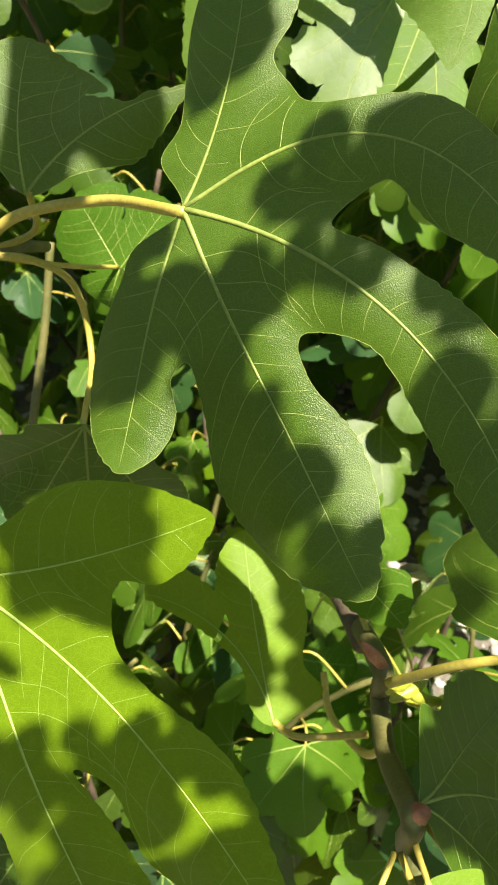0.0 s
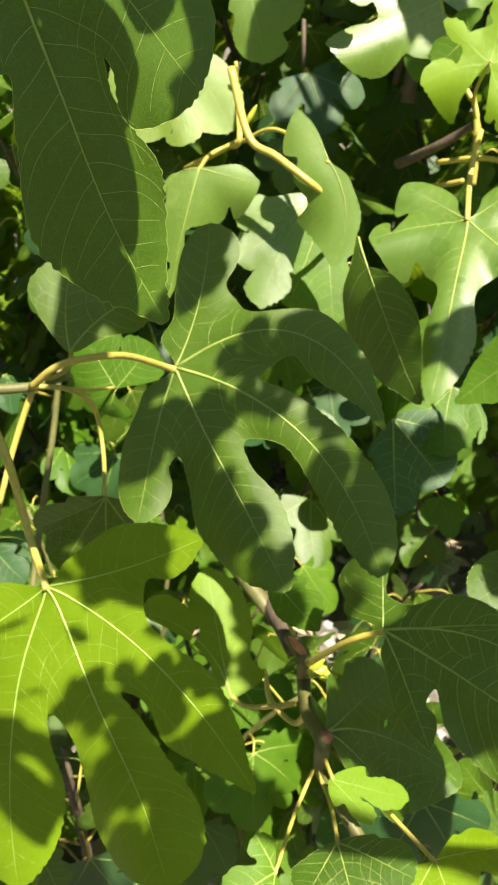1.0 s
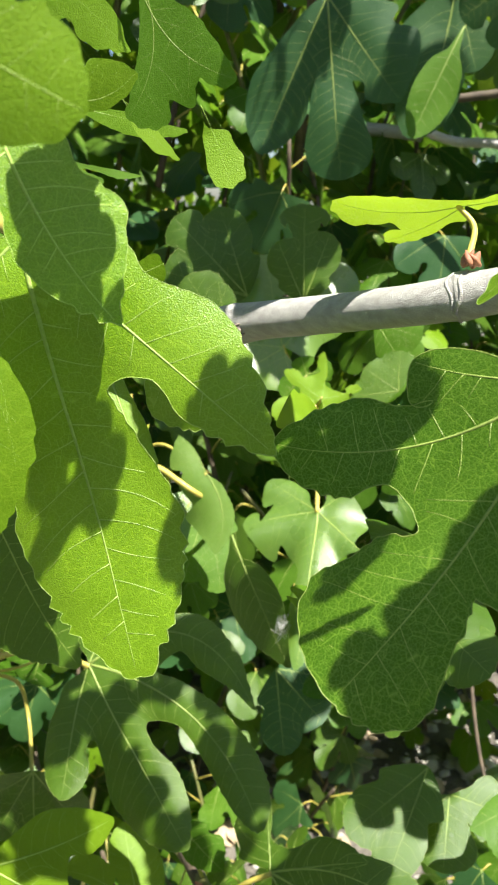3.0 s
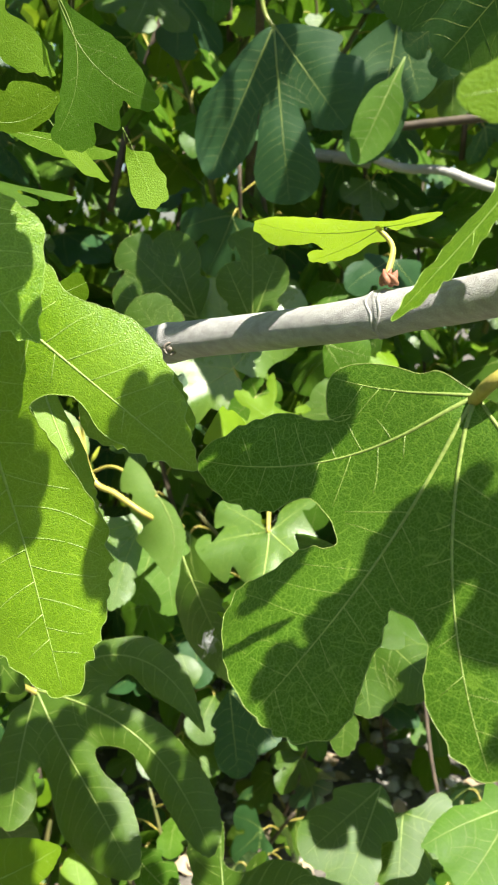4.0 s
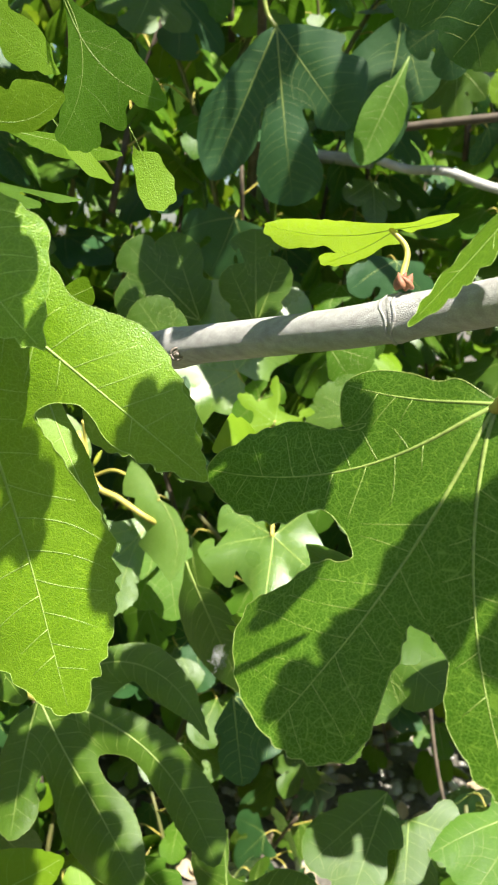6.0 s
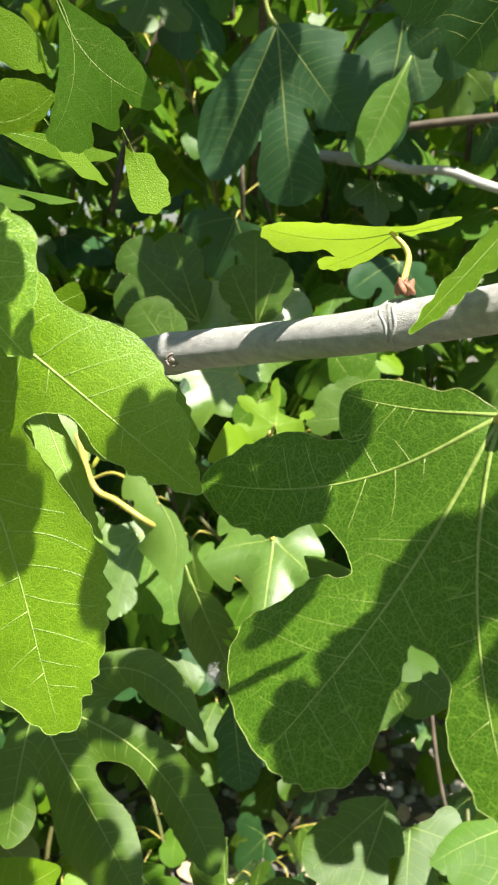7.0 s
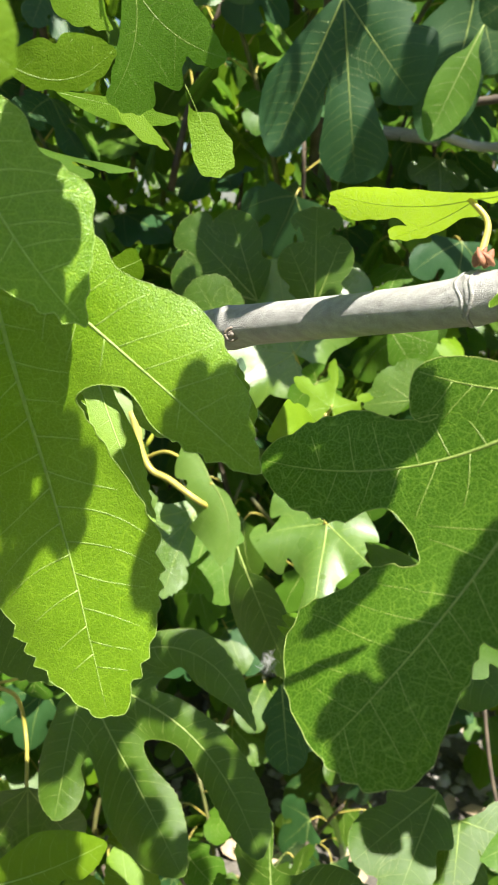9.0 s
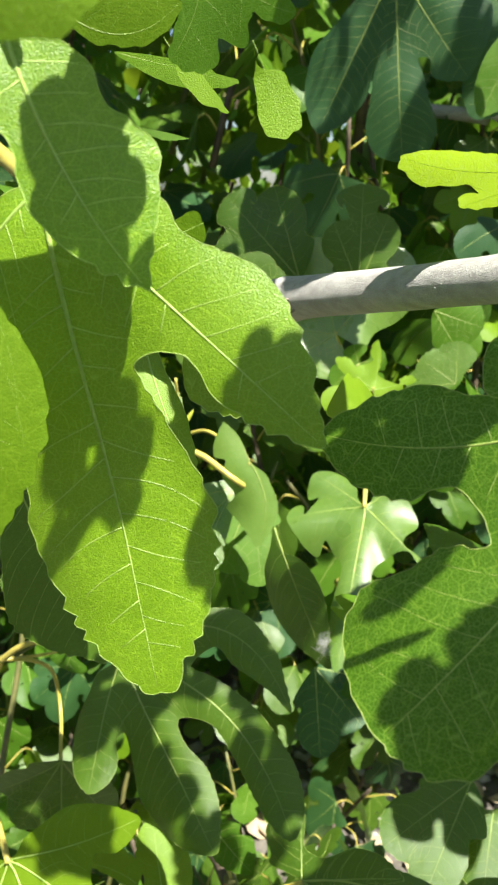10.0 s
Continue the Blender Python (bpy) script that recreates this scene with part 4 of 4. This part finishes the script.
for i in range(14):
    p = [Vector((rng.gauss(0, 0.0016), rng.gauss(0, 0.0015), rng.gauss(0, 0.0024))) for k in range(8)]
    tube(bm, smooth_line(p, 4), (0.00003, 0.00003), 3)
web = part("cobweb", bm, SILK)
web.location = WEB_POINT
tagged(web, "torn shred of cobweb at the edge of a leaf", "cobweb", kind="stuff")


# Shoots all round: a few kinds, built once and then copied
def random_leaf_plan(rng, size):
    n = rng.choice((3, 3, 5, 5))
    lobes, notches = [], []
    step = 50 if n == 3 else 41
    for i in range(n):
        k = i - n // 2
        r = size * (1 - 0.17 * abs(k)) * rng.uniform(0.9, 1.08)
        lobes.append((k * step + rng.uniform(-6, 6), r, r * rng.uniform(0.27, 0.35), rng.uniform(-0.05, 0.05) * r, rng.uniform(-0.10, 0.04) * r))
    notches.append((lobes[0][0] - 42, 0.5 * lobes[0][1]))
    for a, b in zip(lobes, lobes[1:]):
        notches.append(((a[0] + b[0]) / 2, rng.uniform(0.46, 0.66) * min(a[1], b[1])))
    notches.append((lobes[-1][0] + 42, 0.5 * lobes[-1][1]))
    return lobes, notches


rng = random.Random(11)
PLANS = []
for i in range(9):
    lobes, notches = random_leaf_plan(rng, rng.uniform(85, 135))
    shape = Shape(lobes, notches, 0.14, 1.2, teeth=0.0011, seed=200 + i, droop=0.12, blunt=-0.4 + 0.06 * (i * 37 % 10))
    blade = shape.blade(0.008)
    bm = shape.veins(1.0, i % 2, rim=False)
    veins = bpy.data.meshes.new("veins")
    bm.to_mesh(veins)
    bm.free()
    PLANS.append((blade, veins, shape.size))


def shoot_kind(seed, tones, length=0.42, leaves=8):
    """A leafy shoot with its stem upright at the origin."""
    rng = random.Random(seed)
    top = shoot("fig_branch", (0, 0, 0), "leafy fig shoot in the dappled shade")
    bend = (rng.uniform(-0.1, 0.1), rng.uniform(-0.1, 0.1))
    line = [Vector((bend[0] * (z / length) ** 2, bend[1] * (z / length) ** 2, z)) for z in np.linspace(0, length, 9)]
    part("twig", tube(bmesh.new(), line, (0.0065, 0.0035), 8, 0.1), TWIG if seed % 2 else GREEN_TWIG, top)
    for i in range(leaves):
        blade, veins, size = PLANS[rng.randrange(len(PLANS))]
        tone = rng.choice(tones)
        z = length * (0.12 + 0.88 * (i + 0.5) / leaves)
        c = line[min(8, int(z / length * 8))]
        a = i * 137.5 + rng.uniform(-25, 25)
        out = Vector((math.cos(radians(a)), math.sin(radians(a)), 0))
        stalk = rng.uniform(0.045, 0.09)
        at = c + out * stalk * 0.85 + Vector((0, 0, stalk * 0.35))
        # the main lobe points outwards and hangs down, the upper side faces up and out
        m = Matrix.Translation(at) @ pose(0, 0, 0, 0, 0, a - 90) @ pose(0, 0, 0, rng.uniform(-75, -20), rng.uniform(-22, 22), rng.uniform(-15, 15))
        me = blade.copy()
        me.materials.clear()
        ob = linked("leaf", me, TONES[tone], top, "")
        ob.matrix_basis = m
        vm = veins.copy()
        linked("vein_network", vm, VEIN, ob)
        back = m.inverted()
        l2 = smooth_line([Vector((0, 0.002, 0)), back @ (at - out * stalk * 0.3 + Vector((0, 0, 0.008))), back @ (c + Vector((0, 0, 0.0)))], 4)
        part("leaf_stalk", tube(bmesh.new(), l2, (0.0014, 0.0019), 6), STALK, ob)
    return top


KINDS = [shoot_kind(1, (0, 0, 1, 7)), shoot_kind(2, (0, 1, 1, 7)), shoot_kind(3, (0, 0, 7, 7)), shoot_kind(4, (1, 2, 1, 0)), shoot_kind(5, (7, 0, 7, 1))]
PLACED = [0] * len(KINDS)


def plant(kind, x, y, z, tip, lean, turn, size=1.0):
    m = Matrix.Translation((x, y, z)) @ pose(0, 0, 0, tip, lean, turn) @ Matrix.Diagonal((size, size, size, 1))
    ob = KINDS[kind]
    if PLACED[kind]:
        ob = copy_thing(ob, m)
    ob.matrix_basis = m
    PLACED[kind] += 1


# behind: a deep bank of shoots, from the ground to over head height
rng = random.Random(5)
for row, (y, step) in enumerate(((1.28, 0.23), (1.5, 0.26), (1.8, 0.30), (2.15, 0.36))):
    x = -0.75 - 0.1 * row
    while x < 1.15 + 0.25 * row:
        z = rng.uniform(0.1, 0.3)
        while z < 2.3:
            hole = x > 0.5 and 0.1 < z < 0.7
            if not (hole and row < 2) and rng.random() < 0.86:
                plant(rng.randrange(5), x + rng.uniform(-0.08, 0.08), y + rng.uniform(-0.06, 0.10), z - 0.15, rng.uniform(-10, 25), rng.uniform(-20, 20), rng.uniform(0, 360), rng.uniform(0.85, 1.15))
            z += rng.uniform(0.26, 0.36)
        x += step
# low shoots in front of the bank, under the leaves that hang near
for i in range(52):
    x, y = rng.uniform(-0.65, 0.9), rng.uniform(0.45, 1.2)
    z = rng.uniform(0.0, 0.15) + 0.4 * rng.random() * (1.3 - y)
    if not (0.38 < x < 0.62 and y > 0.75):
        plant(rng.randrange(5), x, y, z, rng.uniform(-10, 15), rng.uniform(-15, 15), rng.uniform(0, 360), rng.uniform(0.8, 1.05))
# unseen shoots added overhead, towards the sun, to keep the bank behind in shade
for i in range(34):
    x, y, z = rng.uniform(-0.5, 1.5), rng.uniform(0.6, 1.35), rng.uniform(2.35, 2.7)
    plant(rng.randrange(5), x, y, z, rng.uniform(-30, 30), rng.uniform(-30, 30), rng.uniform(0, 360), rng.uniform(0.85, 1.1))
# added branch whose leaves face the sun and only block it
casters = shoot("fig_branch", CASTERS[0][:3], "added unseen branch whose leaves cast shade on those below")
stem(casters, [(1.1, -0.9, 2.6), (0.8, -0.6, 2.35), (0.55, -0.35, 2.15), (0.3, -0.2, 2.05)], (0.012, 0.006), BARK, "twig")
for i, (x, y, z, size) in enumerate(CASTERS + CASTERS_MIDDLE + CASTERS_LOW):
    blade, veins, full = PLANS[i % len(PLANS)]
    me = blade.copy()
    me.materials.clear()
    ob = linked("leaf", me, TONES[(0, 1, 2)[i % 3]], casters)
    turn = look((x, y, z), Vector((x, y, z)) - SUN) @ pose(0, 0, 0, rng.uniform(-22, 22), rng.uniform(-22, 22), rng.uniform(0, 360))
    ob.matrix_basis = casters.matrix_basis.inverted() @ turn @ pose(0, -0.5 * size, 0) @ Matrix.Diagonal((size / full, size / full, size / full, 1))

# Ground
bm = bmesh.new()
bmesh.ops.create_grid(bm, x_segments=90, y_segments=90, size=3.0)
for v in bm.verts:
    v.co.z = 0.03 * noise.noise(v.co * 2.3) + 0.012 * noise.noise(v.co * 9)
rim = [e for e in bm.edges if e.is_boundary]
far = bmesh.ops.extrude_edge_only(bm, edges=rim)
for v in far["geom"]:
    if isinstance(v, bmesh.types.BMVert):
        v.co = Vector((v.co.x * 130, v.co.y * 130, 0))
ground = part("ground", bm, SOIL)
tagged(ground, "dry brown soil with gravel and fallen leaves", "ground", kind="structure")


def scatter(name, number, seed, maker, material, label, category):
    """Many small loose pieces on the ground, joined."""
    rng = random.Random(seed)
    verts, faces = [], []
    for i in range(number):
        x, y = rng.uniform(-1.6, 2.4), rng.uniform(-0.4, 3.0)
        h = 0.03 * noise.noise(Vector((x, y, 0)) * 2.3) + 0.012 * noise.noise(Vector((x, y, 0)) * 9)
        v, f = maker(rng)
        m = pose(x, y, h, rng.uniform(-25, 25), rng.uniform(-25, 25), rng.uniform(0, 360))
        n = len(verts)
        verts += [(m @ Vector(q))[:] for q in v]
        faces += [[k + n for k in q] for q in f]
    me = bpy.data.meshes.new(name)
    me.from_pydata(verts, [], faces)
    ob = linked(name, me, material)
    return tagged(ob, label, category, kind="stuff")


ICO = bmesh.new()
bmesh.ops.create_icosphere(ICO, subdivisions=1, radius=1.0)
ICO_V = [v.co[:] for v in ICO.verts]
ICO_F = [[v.index for v in f.verts] for f in ICO.faces]
ICO.free()


def pebble(rng):
    s = rng.choice((0.006, 0.009, 0.013, 0.02, 0.03)) * rng.uniform(0.7, 1.3)
    return [(x * s * rng.uniform(0.8, 1.2), y * s * rng.uniform(0.6, 1.0), z * s * 0.6) for x, y, z in ICO_V], ICO_F


def dead_leaf(rng):
    s = rng.uniform(0.02, 0.05)
    pts = [(0, -s, 0), (0.5 * s, -0.3 * s, 0.3 * s), (0.7 * s, 0.4 * s, 0.4 * s), (0, s, 0.1 * s), (-0.6 * s, 0.5 * s, 0.35 * s), (-0.55 * s, -0.4 * s, 0.3 * s), (0, 0, 0)]
    return [(x, y, z + 0.012) for x, y, z in pts], [(6, i, (i + 1) % 6) for i in range(6)]


def rock(name, place, size, seed, label):
    """A lumpy weathered stone, flat underneath."""
    bm = bmesh.new()
    bmesh.ops.create_icosphere(bm, subdivisions=4, radius=1.0)
    for v in bm.verts:
        q = v.co.copy()
        v.co *= 1 + 0.28 * noise.noise(q * 1.3 + Vector((seed, 0, 0))) + 0.08 * noise.noise(q * 4.0)
        v.co = Vector((v.co.x * size[0], v.co.y * size[1], max(-0.3, v.co.z) * size[2]))
    ob = part(name, bm, STONE)
    ob.location = place
    return tagged(ob, label, "rock")


rock("rock", (0.95, 1.47, 0.03), (0.11, 0.08, 0.06), 3.0, "pale weathered rock lying on the gravel")
rock("rock", (1.07, 1.80, 0.02), (0.06, 0.05, 0.04), 8.0, "small pale rock on the dark soil")
scatter("gravel", 5000, 3, pebble, STONE, "pale grey gravel and small stones", "gravel")
scatter("fallen_leaves", 900, 4, dead_leaf, LITTER, "dry pale brown fallen leaves", "fallen leaves")


# Far foliage behind the fig tree
def far_leaves(name, number, seed, lo, hi, material, label):
    rng = random.Random(seed)
    verts, faces = [], []
    for i in range(number):
        c = Vector([rng.uniform(a, b) for a, b in zip(lo, hi)])
        s = rng.uniform(0.03, 0.07)
        m = pose(*c, rng.uniform(20, 120), rng.uniform(-40, 40), rng.uniform(0, 360))
        pts = [(0, -s, 0), (0.45 * s, -0.5 * s, 0.1 * s), (0.6 * s, 0.1 * s, 0.15 * s), (0.3 * s, 0.7 * s, 0.05 * s), (0, 1.1 * s, -0.1 * s),
               (-0.3 * s, 0.7 * s, 0.05 * s), (-0.6 * s, 0.1 * s, 0.15 * s), (-0.45 * s, -0.5 * s, 0.1 * s), (0, 0.1 * s, 0)]
        n = len(verts)
        verts += [(m @ Vector(q))[:] for q in pts]
        faces += [(n + 8, n + k, n + (k + 1) % 8) for k in range(8)]
    me = bpy.data.meshes.new(name)
    me.from_pydata(verts, [], faces)
    me.uv_layers.new(name="plan")
    return tagged(linked(name, me, material), label, "foliage", kind="stuff")


far_leaves("far_foliage", 5000, 7, (-1.3, 2.3, 0.1), (1.9, 2.5, 2.4), BRIGHT, "yellow-green foliage deep in the shade")
far_leaves("far_foliage", 9000, 8, (-2.4, 2.5, 0.1), (3.2, 3.8, 3.6), MID, "sunlit green foliage behind the fig tree")
far_leaves("far_foliage", 12000, 9, (-3.4, 4.2, 0.1), (5.0, 5.6, 4.6), BRIGHT, "bright yellow-green foliage further off")

far_leaves("hedge_foliage", 5000, 10, (-2.5, -2.6, 0.1), (3.0, -1.6, 2.6), MID, "green foliage behind the path")
far_leaves("hedge_foliage", 3000, 12, (-2.4, -1.6, 0.1), (-1.4, 2.6, 2.6), MID, "green foliage beside the path")
far_leaves("hedge_foliage", 3000, 13, (1.9, -1.6, 0.1), (2.8, 2.6, 2.4), MID, "green foliage beside the fig tree")

# The trunk and the limbs that carry the shoots
trunk = shoot("fig_tree", (0.95, 0.45, 0.0), "fig tree with a stout smooth grey trunk", "tree")
stem(trunk, [(0.98, 0.48, -0.05), (0.95, 0.44, 0.4), (0.90, 0.36, 0.9), (0.86, 0.31, 1.25), (0.84, 0.22, 1.8), (0.9, -0.2, 2.5)], (0.05, 0.022), BARK, "trunk", "", 0.08, 18)
stem(left_shoot, [LEFT_END, (-0.36, 0.30, 1.20), (-0.50, 0.42, 0.70), (-0.55, 0.50, -0.03)], (0.0052, 0.014), TWIG, "twig")
